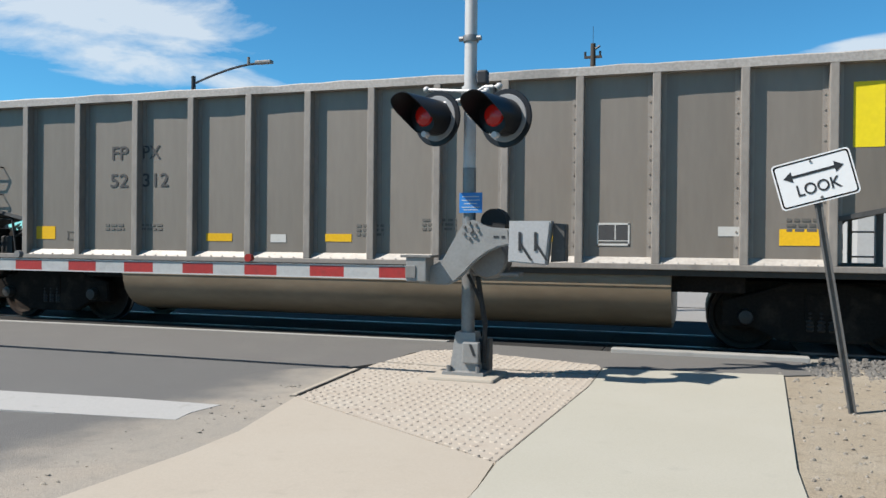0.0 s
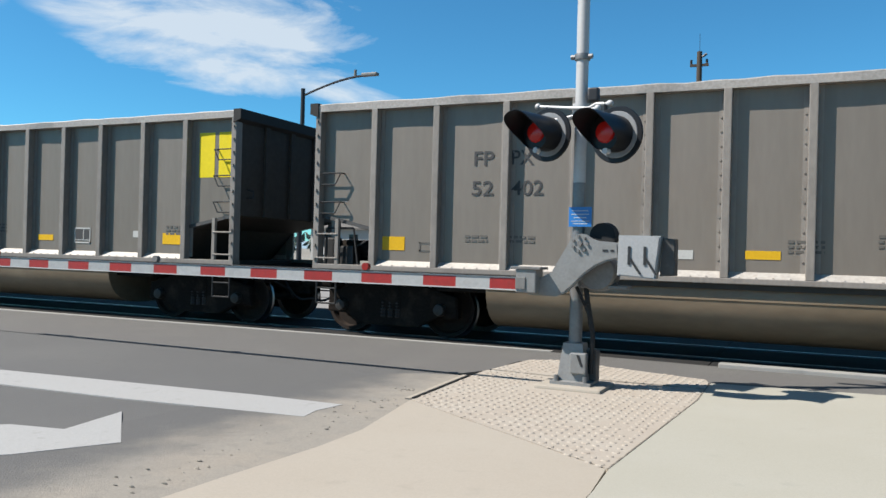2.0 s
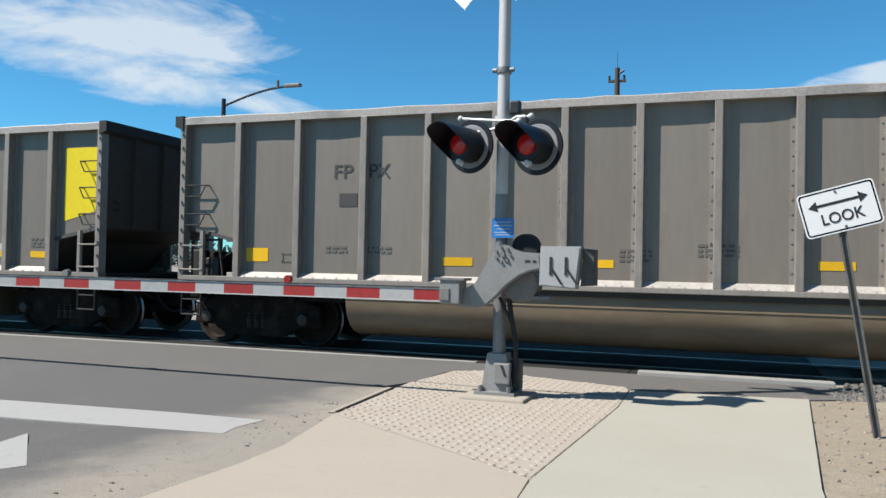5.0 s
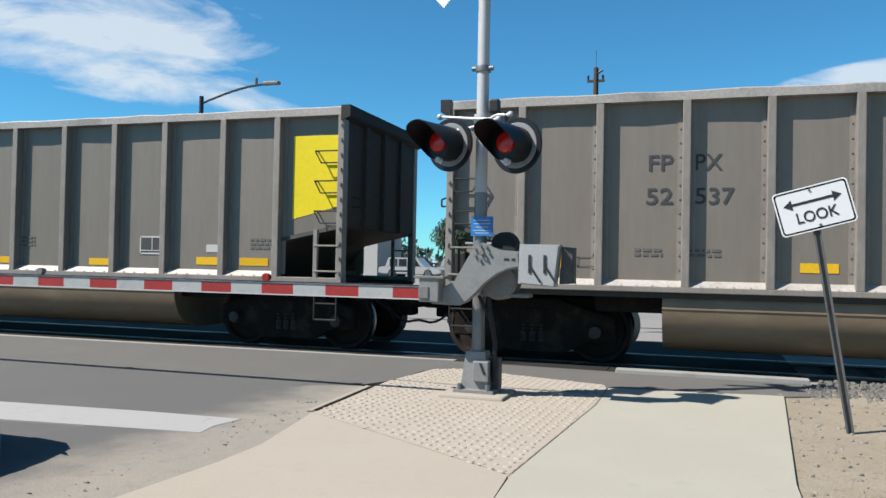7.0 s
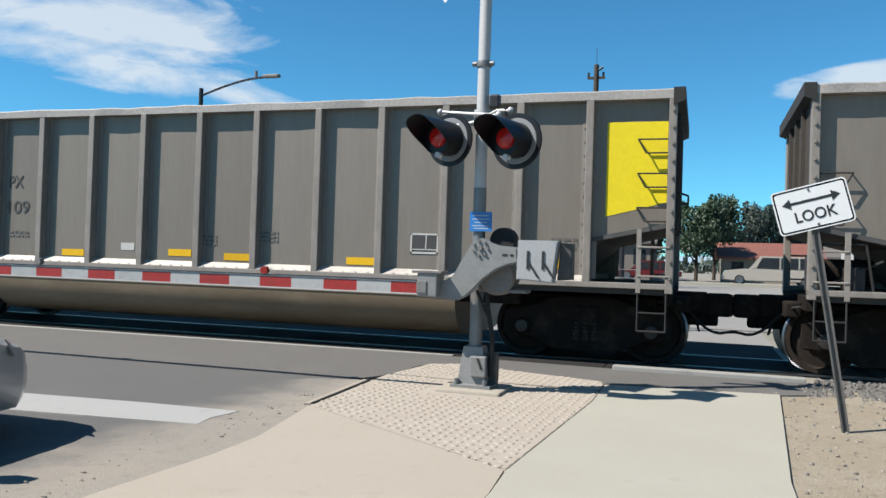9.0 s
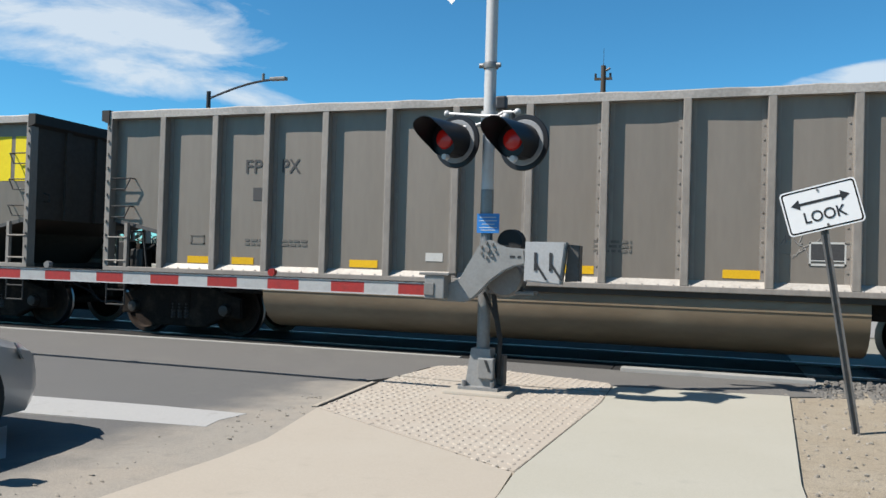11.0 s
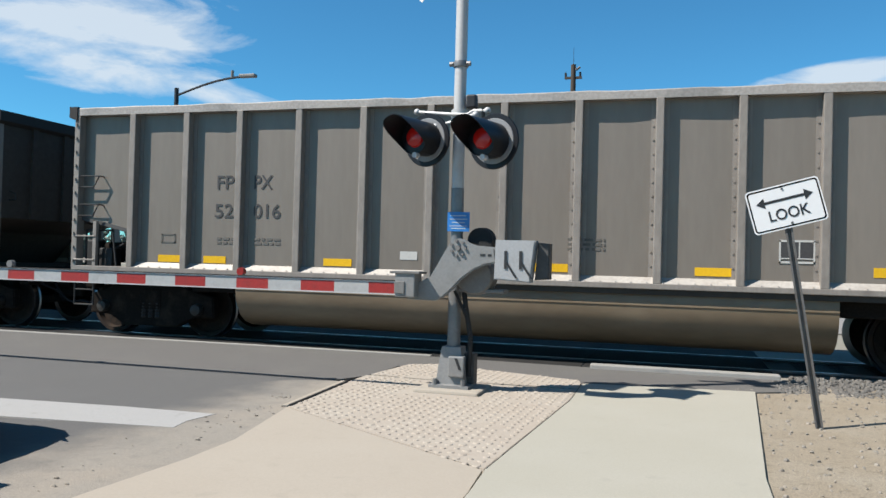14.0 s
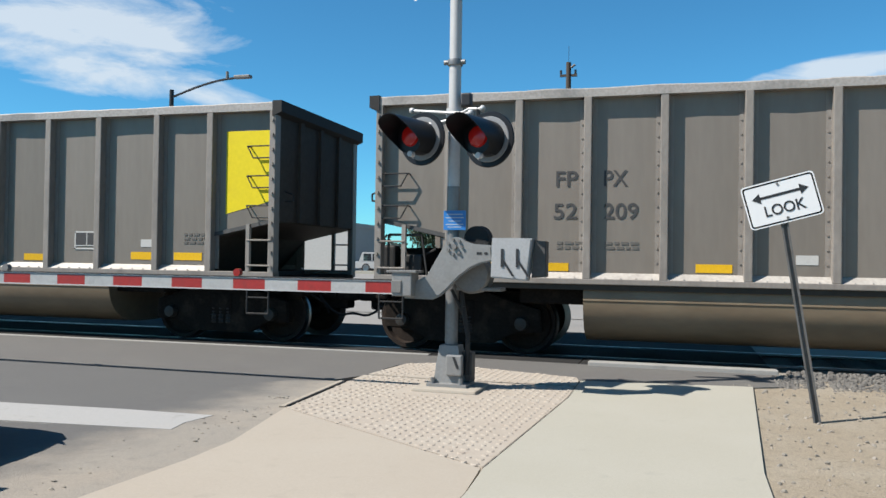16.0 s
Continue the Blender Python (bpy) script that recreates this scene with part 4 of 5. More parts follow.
def crossing_signal():
    root = thing("crossing_signal", "white and grey crossing signal mast with two lit red lamps", "railway signal", m=toward_eye(0.877) @ Matrix.Translation(MAST))
    bm = rod(bmesh.new(), (0, 0, 0.15), (0, 0, 2.22), 0.077, 20)
    mast = part("lower_mast", bm, MAST_GREY, root, "bare grey lower mast", smooth=True)
    part("upper_mast", rod(bmesh.new(), (0, 0, 2.22), (0, 0, 5.6), 0.072, 20), MAST_WHITE, root, "white painted mast", smooth=True)
    part("mast_cap", spun(bmesh.new(), [(0.08, 5.6), (0.08, 5.63), (0.04, 5.67), (0.005, 5.68)], 16, axis="z"), MAST_GREY, root, smooth=True)
    # footing
    part("footing", box(bmesh.new(), -0.38, 0.40, -0.38, 0.34, -0.4, -0.135, 0.03), CONCRETE, root, "concrete footing block")
    bm = bmesh.new()
    loft(bm, [[(-0.24, -0.21, -0.14), (0.24, -0.21, -0.14), (0.24, 0.21, -0.14), (-0.24, 0.21, -0.14)], [(-0.24, -0.21, -0.10), (0.24, -0.21, -0.10), (0.24, 0.21, -0.10), (-0.24, 0.21, -0.10)], [(-0.17, -0.15, -0.09), (0.17, -0.15, -0.09), (0.17, 0.15, -0.09), (-0.17, 0.15, -0.09)], [(-0.115, -0.11, 0.34), (0.115, -0.11, 0.34), (0.115, 0.11, 0.34), (-0.115, 0.11, 0.34)]])
    part("base_casting", bm, CAST, root, "flared cast base")
    part("base_cover", box(bmesh.new(), -0.01, 0.18, -0.20, -0.10, -0.0, 0.24, 0.015), CAST, root)
    bm = plate(bmesh.new(), [(0.07, 0.22), (0.10, 0.22), (0.15, 0.09), (0.12, 0.09)], -0.208, -0.199)
    part("base_mark", bm, SIGN_BLACK, root)
    for x in (-0.17, 0.17):
        bm = rod(bmesh.new(), (x, -0.18, -0.11), (x, -0.18, -0.03), 0.028, 8)
        part("anchor_bolt", bm, MAST_GREY, root)
    # clamps and crossarm
    for z in (3.70,):
        bm = spun(bmesh.new(), [(0.09, z - 0.035), (0.095, z), (0.09, z + 0.035)], 16, axis="z")
        for s in (-1, 1):
            rod(bm, (s * 0.13, -0.03, z), (s * 0.08, -0.03, z), 0.03, 8)
        part("mast_clamp", bm, MAST_GREY, root, smooth=True)
    face = pose(0, 0, 0, 0, 0, -14)
    for pts in ([(-0.53, -0.11, 3.15), (-0.05, -0.11, 3.09), (0.16, -0.11, 3.07), (0.25, -0.11, 3.11), (0.43, -0.11, 3.10)], [(-0.23, -0.16, 2.95), (0.0, -0.12, 3.00), (0.10, -0.13, 3.04), (0.30, -0.16, 3.05)]):
        arm = part("crossarm", pipe(bmesh.new(), pts, 0.019, 8), MAST_WHITE, root, "white pipe crossarm", m=face, smooth=True)
        for x, y, z in (pts[0], pts[-1]):
            bm = bmesh.new()
            bmesh.ops.create_icosphere(bm, subdivisions=2, radius=0.04, matrix=Matrix.Translation((x, y, z)))
            part("elbow", bm, MAST_WHITE, arm, smooth=True)
    for x in (-0.40, 0.37):
        part("lamp_hanger", rod(bmesh.new(), (x, -0.11, 3.13), (x, -0.06, 2.80), 0.022, 8), DARK_STEEL, root, m=face)
    part("crossarm_collar", spun(bmesh.new(), [(0.10, 3.02), (0.10, 3.15)], 16, axis="z"), MAST_WHITE, root, smooth=True)
    part("sounder", box(bmesh.new(), 0.10, 0.22, -0.10, 0.02, 3.16, 3.32, 0.02), DARK_STEEL, root)
    for x, z in ((-0.345, 2.79), (0.575, 2.72)):
        lamp = signal_lamp(root, x, z)
        lamp.matrix_basis = pose(0, -0.02, 0, 0, 0, -17) @ pose(0, -0.15, 0)
    # crossbuck, above
    for tilt in (45, -45):
        bm = box(bmesh.new(), -0.61, 0.61, -0.005 if tilt > 0 else -0.012, 0.0 if tilt > 0 else -0.007, -0.115, 0.115, 0.0)
        blade = part("crossbuck_blade", bm, SIGN_WHITE, root, "white crossbuck blade", m=face @ pose(-0.13, -0.14, 4.98) @ pose(0, 0, 0, 0, tilt, 0))
        bm = bmesh.new()
        for x in (-0.42, -0.32, 0.32, 0.42):
            box(bm, x - 0.03, x + 0.03, -0.016, -0.0125, -0.05, 0.05)
        part("crossbuck_mark", bm, SIGN_BLACK, blade)
    # blue notice
    notice = part("blue_notice", box(bmesh.new(), -0.14, 0.14, -0.125, -0.12, 1.70, 1.93, 0.002), BLUE, root, "blue notice plate", m=pose(0.06, 0.02, 0, 0, 0, -6))
    for z, w in ((1.885, 0.10), (1.845, 0.11), (1.805, 0.08), (1.765, 0.11), (1.735, 0.09)):
        part("notice_line", box(bmesh.new(), -w, w, -0.1275, -0.1255, z - 0.004, z + 0.004), WHITE, notice)
    # gate machine behind the casting
    bm = spun(bmesh.new(), [(0.02, -0.16), (0.20, -0.16), (0.225, -0.13), (0.225, 0.12), (0.20, 0.16), (0.02, 0.16)], 26, (0.26, 0.02, 1.18))
    part("gate_machine", bm, CASE, root, "grey drum-shaped gate machine", smooth=True)
    part("gate_machine_foot", box(bmesh.new(), 0.08, 0.62, -0.12, 0.14, 0.99, 1.03, 0.01), CASE, root)
    bm = spun(bmesh.new(), [(0.02, -0.10), (0.15, -0.10), (0.16, 0.08), (0.02, 0.10)], 22, (0.30, 0.05, 1.60))
    part("bell", bm, DULL_BLACK, root, smooth=True)
    bm = bmesh.new()
    pipe(bm, [(0.12, -0.05, 1.02), (0.16, -0.08, 0.8), (0.22, -0.06, 0.45), (0.20, -0.04, 0.0)], 0.03, 8)
    pipe(bm, [(0.02, -0.09, 1.0), (0.10, -0.10, 0.85), (0.16, -0.06, 0.7)], 0.02, 8)
    part("conduit", bm, DULL_BLACK, root, smooth=True)
    part("rear_case", box(bmesh.new(), 0.10, 0.25, 0.02, 0.2, -0.1, 0.26, 0.02), DARK_CAST, root)
    # goose-neck casting with its counterweight, in front of the mast
    goose = [(-0.50, 0.89), (-0.44, 1.06), (-0.30, 1.12), (-0.22, 1.17), (-0.06, 1.45), (0.0, 1.55), (0.06, 1.60), (0.12, 1.615), (0.18, 1.60), (0.24, 1.56), (0.32, 1.535), (0.54, 1.52), (0.56, 1.34), (0.42, 1.31), (0.30, 1.255), (0.16, 1.15), (0.02, 1.0), (-0.06, 0.93), (-0.16, 0.885)]
    part("gate_casting", plate(bmesh.new(), goose, -0.31, -0.22, 0.018), CAST, root, "curved cast gate arm bracket")
    for i in range(7):
        a = 2 * math.pi * i / 7
        r = 0.085
        part("hub_bolt", rod(bmesh.new(), (0.11 + r * math.cos(a), -0.335, 1.50 + r * math.sin(a)), (0.11 + r * math.cos(a), -0.30, 1.50 + r * math.sin(a)), 0.017, 7), CASE, root)
    part("hub_bolt", rod(bmesh.new(), (0.11, -0.35, 1.50), (0.11, -0.30, 1.50), 0.03, 8), CASE, root)
    bm = bmesh.new()
    box(bm, 0.37, 0.43, -0.315, -0.305, 1.415, 1.44)
    box(bm, 0.46, 0.50, -0.315, -0.305, 1.415, 1.44)
    part("casting_slot", bm, SIGN_BLACK, root)
    bm = plate(bmesh.new(), [(0.56, 1.16), (0.57, 1.60), (1.02, 1.60), (0.97, 1.13)], -0.42, -0.20, 0.012)
    part("counterweight", bm, PALE_CAST, root, "pale grey counterweight box")
    bm = plate(bmesh.new(), [(1.0, 1.16), (1.03, 1.58), (1.16, 1.57), (1.16, 1.17)], -0.30, -0.08, 0.012)
    part("counterweight", bm, DARK_CAST, root, "dark grey counterweight plates")
    for x in (0.69, 0.86):
        part("weight_slot", box(bmesh.new(), x - 0.014, x + 0.014, -0.432, -0.421, 1.28, 1.48), SIGN_BLACK, root)
        part("weight_handle", plate(bmesh.new(), [(x - 0.012, 1.36), (x + 0.012, 1.37), (x + 0.14, 1.18), (x + 0.115, 1.175)], -0.436, -0.4325), SIGN_BLACK, root)
    part("arm_clamp", box(bmesh.new(), -0.60, -0.36, -0.46, -0.18, 0.92, 1.20, 0.015), CAST, root)
    bm = box(bmesh.new(), -0.66, -0.30, -0.48, -0.18, 1.19, 1.22, 0.006)
    box(bm, -0.60, -0.48, -0.475, -0.455, 0.96, 1.10, 0.006)
    part("clamp_plate", bm, CASE, root)


crossing_signal()


def gate_arm():
    root = thing("gate_arm", "lowered red and white striped crossing gate arm", "gate", m=toward_eye(0.857) @ pose(0, 8.98, 0))
    x, red = -3.09, True
    while x > -12.6:
        w = 0.447
        bm = box(bmesh.new(), x - w, x, -0.02, 0.02, 0.945, 1.075)
        part("stripe", bm, TAPE_RED if red else TAPE_WHITE, root, "red reflective stripe" if red else "white reflective stripe")
        x -= w
        red = not red
    bm = box(bmesh.new(), x, -2.95, -0.024, 0.024, 1.075, 1.09)
    box(bm, x, -2.95, -0.024, 0.024, 0.93, 0.945)
    part("arm_rail", bm, MAST_WHITE, root)
    part("arm_cable", pipe(bmesh.new(), [(-3.0, -0.03, 1.10), (-5.4, -0.03, 1.10), (-9.05, -0.03, 1.10), (x, -0.03, 1.10)], 0.008), DULL_BLACK, root)
    for lx, lit in ((-5.27, True), (-8.87, False), (-12.4, True)):
        bm = rod(bmesh.new(), (lx, -0.035, 1.15), (lx, 0.035, 1.15), 0.05, 14)
        lamp = part("arm_lamp", bm, RED_GLASS if lit else CASE, root, "small red lamp on the arm", smooth=True)
        part("lamp_bracket", box(bmesh.new(), lx - 0.03, lx + 0.03, -0.02, 0.02, 1.085, 1.125), CASE, lamp)


gate_arm()


# ---- the leaning sign ----
def look_sign():
    root = thing("look_sign", "white LOOK sign with double arrow on a leaning steel post", "sign", m=pose(1.258, 7.5, -0.02))
    lean = Vector((-0.325, 0.0, 1.75))
    bm = bmesh.new()
    w = lean.normalized() * 2.0
    prof = [(-0.032, 0.0), (-0.016, 0.0), (-0.016, 0.026), (0.016, 0.026), (0.016, 0.0), (0.032, 0.0), (0.032, 0.008), (0.022, 0.008), (0.022, 0.036), (-0.022, 0.036), (-0.022, 0.008), (-0.032, 0.008)]
    loft(bm, [[(x, y, -0.3) for x, y in prof], [(w.x + x, y, w.z) for x, y in prof]])
    part("post", bm, POST, root, "leaning rusty channel post")
    c = Vector((-0.354, -0.012, 1.925))
    m = Matrix.Translation(c) @ pose(0, 0, 0, 0, -15.2, 0)
    hw, hh, r = 0.305, 0.193, 0.035

    def rounded(a, b, rr):
        pts = []
        for cx, cz, a0 in ((a - rr, b - rr, 0), (-a + rr, b - rr, 90), (-a + rr, -b + rr, 180), (a - rr, -b + rr, 270)):
            for k in range(6):
                t = radians(a0 + 18 * k)
                pts.append((cx + rr * math.cos(t), cz + rr * math.sin(t)))
        return pts

    board = part("board", plate(bmesh.new(), rounded(hw, hh, r), -0.004, 0.0), SIGN_WHITE, root, "white sign board with black rim", m=m)
    bm = bmesh.new()
    outer, inner = rounded(hw - 0.012, hh - 0.012, r - 0.008), rounded(hw - 0.024, hh - 0.024, r - 0.014)
    a = [bm.verts.new((x, -0.0055, z)) for x, z in outer]
    b = [bm.verts.new((x, -0.0055, z)) for x, z in inner]
    for i in range(len(a)):
        j = (i + 1) % len(a)
        bm.faces.new((a[i], a[j], b[j], b[i]))
    bmesh.ops.solidify(bm, geom=bm.faces[:], thickness=0.001)
    part("rim_line", bm, SIGN_BLACK, board)
    bm = plate(bmesh.new(), [(-0.235, 0.062), (-0.165, 0.108), (-0.165, 0.073), (0.165, 0.073), (0.165, 0.108), (0.235, 0.062), (0.165, 0.016), (0.165, 0.050), (-0.165, 0.050), (-0.165, 0.016)], -0.0065, -0.0045)
    part("double_arrow", bm, SIGN_BLACK, board)
    part("lettering", words("LOOK", 0.095, SIGN_BLACK, width=0.335), SIGN_BLACK, board, m=pose(-0.155, -0.006, -0.105))
    bm = rod(bmesh.new(), (-0.0, -0.012, 0.155), (0.0, -0.003, 0.155), 0.010, 8)
    rod(bm, (0.012, -0.012, -0.155), (0.012, -0.003, -0.155), 0.012, 8)
    part("bolt", bm, POST, board)


look_sign()


# ---- the waiting sedan ----
def sedan_car():
    root = thing("sedan", "silver sedan waiting at the stop line", "car", m=pose(-5.44, -1.0, 0))
    # stations along the car: y from the front (0) backwards, half width, heights of sill, shoulder and bonnet or roof
    stations = [(0.0, 0.55, 0.30, 0.50, 0.56), (-0.06, 0.70, 0.22, 0.56, 0.62), (-0.22, 0.82, 0.19, 0.62, 0.70), (-0.6, 0.875, 0.19, 0.70, 0.79), (-1.25, 0.885, 0.19, 0.80, 0.91), (-2.0, 0.885, 0.19, 0.86, 0.93), (-3.2, 0.885, 0.19, 0.88, 0.94), (-4.0, 0.86, 0.20, 0.88, 0.97), (-4.5, 0.80, 0.24, 0.84, 0.93), (-4.65, 0.68, 0.34, 0.74, 0.82)]
    rings = []
    for y, w, sill, sh, top in stations:
        rings.append([(-w * 0.94, y, sill), (-w, y, sill + 0.12), (-w * 1.0, y, (sill + sh) / 2 + 0.04), (-w * 0.965, y, sh), (-w * 0.84, y, top - 0.03), (-w * 0.4, y, top + 0.015), (0, y, top + 0.025), (w * 0.4, y, top + 0.015), (w * 0.84, y, top - 0.03), (w * 0.965, y, sh), (w * 1.0, y, (sill + sh) / 2 + 0.04), (w, y, sill + 0.12), (w * 0.94, y, sill)])
    bm = loft(bmesh.new(), rings)
    body = part("body", bm, SILVER, root, "smooth silver body", smooth=True)
    cab = [(-1.25, 0.70, 0.90, 0.90), (-1.95, 0.66, 0.92, 1.36), (-2.5, 0.64, 0.93, 1.44), (-3.2, 0.63, 0.93, 1.42), (-4.05, 0.66, 0.95, 0.99)]
    rings = [[(-w, y, lo), (-w * 0.86, y, hi), (w * 0.86, y, hi), (w, y, lo)] for y, w, lo, hi in cab]
    part("cabin_glass", loft(bmesh.new(), rings), GLASS, root)
    rings = [[(-w * 0.86, y, hi), (-w * 0.5, y, hi + 0.03), (w * 0.5, y, hi + 0.03), (w * 0.86, y, hi)] for y, w, lo, hi in cab[1:4]]
    part("roof", loft(bmesh.new(), rings), SILVER, root, smooth=True)
    for s in (-1, 1):
        bm = bmesh.new()
        loft(bm, [[(s * 0.62, -0.13, 0.52), (s * 0.62, -0.16, 0.63), (s * 0.85, -0.42, 0.70), (s * 0.845, -0.34, 0.58)], [(s * 0.60, -0.10, 0.52), (s * 0.60, -0.13, 0.63), (s * 0.87, -0.42, 0.70), (s * 0.865, -0.34, 0.58)]])
        part("headlight", bm, LAMP_GLASS, root)
        bm = box(bmesh.new(), s * 0.90, s * 1.08, -1.68, -1.54, 0.93, 1.06, 0.03)
        part("mirror", bm, SILVER, root)
        for y in (-0.88, -3.55):
            bm = spun(bmesh.new(), [(0.35, s * 0.74), (0.36, s * 0.898), (0.005, s * 0.90)], 28, (0, y, 0.33), "x")
            part("wheel_arch", bm, DULL_BLACK, root)
            bm = spun(bmesh.new(), [(0.20, s * 0.70), (0.305, s * 0.70), (0.325, s * 0.73), (0.325, s * 0.885), (0.30, s * 0.908), (0.21, s * 0.912), (0.20, s * 0.88)], 28, (0, y, 0.325), "x")
            wheel = part("wheel", bm, TYRE, root, "black tyre with alloy rim", smooth=True)
            bm = bmesh.new()
            spun(bm, [(0.205, s * 0.885), (0.205, s * 0.909), (0.185, s * 0.905), (0.18, s * 0.885)], 24, (0, y, 0.325), "x")
            for k in range(7):
                a = 2 * math.pi * k / 7
                rod(bm, (s * 0.895, y, 0.325), (s * 0.905, y + 0.19 * math.cos(a), 0.325 + 0.19 * math.sin(a)), 0.022, 6)
            rod(bm, (s * 0.88, y, 0.325), (s * 0.912, y, 0.325), 0.05, 10)
            part("rim", bm, RIM, wheel)
    part("bumper_lip", box(bmesh.new(), -0.6, 0.6, -0.10, 0.01, 0.24, 0.30, 0.02), DULL_BLACK, root)
    return root


sedan = sedan_car()
# seconds and how far its nose has come along the road
SEDAN_ROWS = [(-0.5, -9.0), (0, -7.6), (2, -2.6), (4, 1.4), (5.2, 3.05), (6.0, 3.72), (6.3, 3.95), (6.5, 4.15), (7.0, 4.5), (7.5, 4.73), (8.0, 4.77), (9.0, 4.78), (12, 4.78), (16, 4.78), (16.5, 4.78)]


# ---- beyond the track ----
def utility_pole():
    root = thing("utility_pole", "tall dark wooden utility pole with a crossarm", "pole", m=pose(-5.42, 42, rise(42)))
    part("shaft", rod(bmesh.new(), (0, 0, -0.5), (0, 0, 11.5), 0.19, 12, 0.13), WOOD_POLE, root, smooth=True)
    bm = box(bmesh.new(), -0.45, 0.45, -0.06, 0.06, 10.75, 10.87)
    part("crossarm", bm, WOOD_POLE, root)
    bm = bmesh.new()
    for x in (-0.4, 0.36):
        rod(bm, (x, 0, 10.85), (x, 0, 11.1), 0.06, 8)
    rod(bm, (0, 0, 11.4), (0, 0, 12.4), 0.012, 6)
    rod(bm, (0.14, -0.1, 11.2), (0.36, -0.1, 11.35), 0.06, 8)
    part("fitting", bm, DARK_STEEL, root)
    for x, z in ((-0.42, 6.3), (0.55, 5.7), (-0.4, 3.6)):
        bm = box(bmesh.new(), x - 0.20, x + 0.20, -0.18, 0.14, z - 0.5, z + 0.55, 0.03)
        for k in range(3):
            spun(bm, [(0.13, -0.36), (0.15, -0.18)], 12, (x, 0, z - 0.33 + 0.34 * k))
        head = part("signal_head", bm, DARK_STEEL, root, "dark traffic signal head")
        part("signal_bracket", rod(bmesh.new(), (0, 0, z), (x, 0, z), 0.04, 6), DARK_STEEL, head)
    for z in (1.2, 1.6, 2.6, 3.0):
        part("pole_tag", box(bmesh.new(), -0.1, 0.02, -0.21, -0.19, z - 0.1, z + 0.1), WHITE, root)


utility_pole()


def arm_lamp(x, y, high, reach, name_label, rise_by=0.35):
    root = thing("street_lamp", name_label, "street lamp", m=pose(x, y, rise(y)))
    part("pole", rod(bmesh.new(), (0, 0, -0.3), (0, 0, high), 0.13, 12, 0.10), DARK_STEEL, root, smooth=True)
    pts = [(reach * u, 0, high - 0.35 + rise_by * math.sin(u * 1.5)) for u in [i / 8 for i in range(9)]]
    part("arm", pipe(bmesh.new(), pts, 0.055), DARK_STEEL, root)
    ex, ez = pts[-1][0], pts[-1][2]
    bm = box(bmesh.new(), ex - 0.1 if reach > 0 else ex - 0.7, ex + 0.7 if reach > 0 else ex + 0.1, -0.15, 0.15, ez - 0.05, ez + 0.10, 0.04)
    part("lamp_head", bm, CASE, root)
    return root


lamp = arm_lamp(-22.46, 32, 8.85, 3.4, "dark street lamp with a rising arm", 0.75)
part("photocell", rod(bmesh.new(), (2.9, 0, 9.2), (2.9, 0, 9.55), 0.07, 8), CASE, lamp)
arm_lamp(-3.75, 41, 7.55, -3.1, "dark street lamp pole with a level arm", 0.35)


def track_notice():
    """DO NOT STOP ON TRACKS, beyond the track."""
    y = 17.0
    root = thing("track_notice", "white DO NOT STOP ON TRACKS sign on a post", "sign", m=pose(-2.32, y, -0.05))
    part("post", rod(bmesh.new(), (0, 0.03, -0.2), (0, 0.03, 3.66), 0.03, 8), POST, root)
    board = part("board", box(bmesh.new(), -0.305, 0.305, -0.004, 0.0, 2.92, 3.68, 0.001), SIGN_WHITE, root)
    for text, z, w in (("DO NOT", 3.50, 0.46), ("STOP", 3.33, 0.32), ("ON", 3.16, 0.18), ("TRACKS", 2.99, 0.50)):
        part("lettering", words(text, 0.10, SIGN_BLACK, width=w), SIGN_BLACK, board, m=pose(-w / 2, -0.006, z))
    bm = bmesh.new()
    for a in ((-0.29, 0.29, 3.65, 3.665), (-0.29, 0.29, 2.935, 2.95), (-0.29, -0.275, 2.95, 3.65), (0.275, 0.29, 2.95, 3.65)):
        box(bm, a[0], a[1], -0.0065, -0.0045, a[2], a[3])
    part("rim_line", bm, SIGN_BLACK, board)
    for x0, x1 in ((-0.34, 0.02), (0.10, 0.50)):
        part("blank_board", box(bmesh.new(), x0, x1, 0.07, 0.085, 2.02, 2.50, 0.002), CONCRETE_NEW, root, "pale blank sign board")
    part("board_bar", box(bmesh.new(), -0.34, 0.5, 0.06, 0.07, 2.24, 2.27), POST, root)


track_notice()


def leafy(bm, centre, size, count, rnd, leaf):
    for _ in range(count):
        a, b, r = rnd.uniform(0, 6.283), math.acos(rnd.uniform(-1, 1)), rnd.random() ** 0.45
        p = Vector((math.sin(b) * math.cos(a) * size[0], math.sin(b) * math.sin(a) * size[1], math.cos(b) * size[2])) * r + Vector(centre)
        q = Euler((rnd.uniform(0, 6.3), rnd.uniform(0, 6.3), rnd.uniform(0, 6.3))).to_matrix()
        s = leaf * rnd.uniform(0.6, 1.3)
        vs = [bm.verts.new(p + q @ Vector(o)) for o in ((-s, 0, 0), (0, -s * 0.5, 0.1 * s), (s, 0, 0), (0, s * 0.5, 0.1 * s))]
        bm.faces.new(vs)


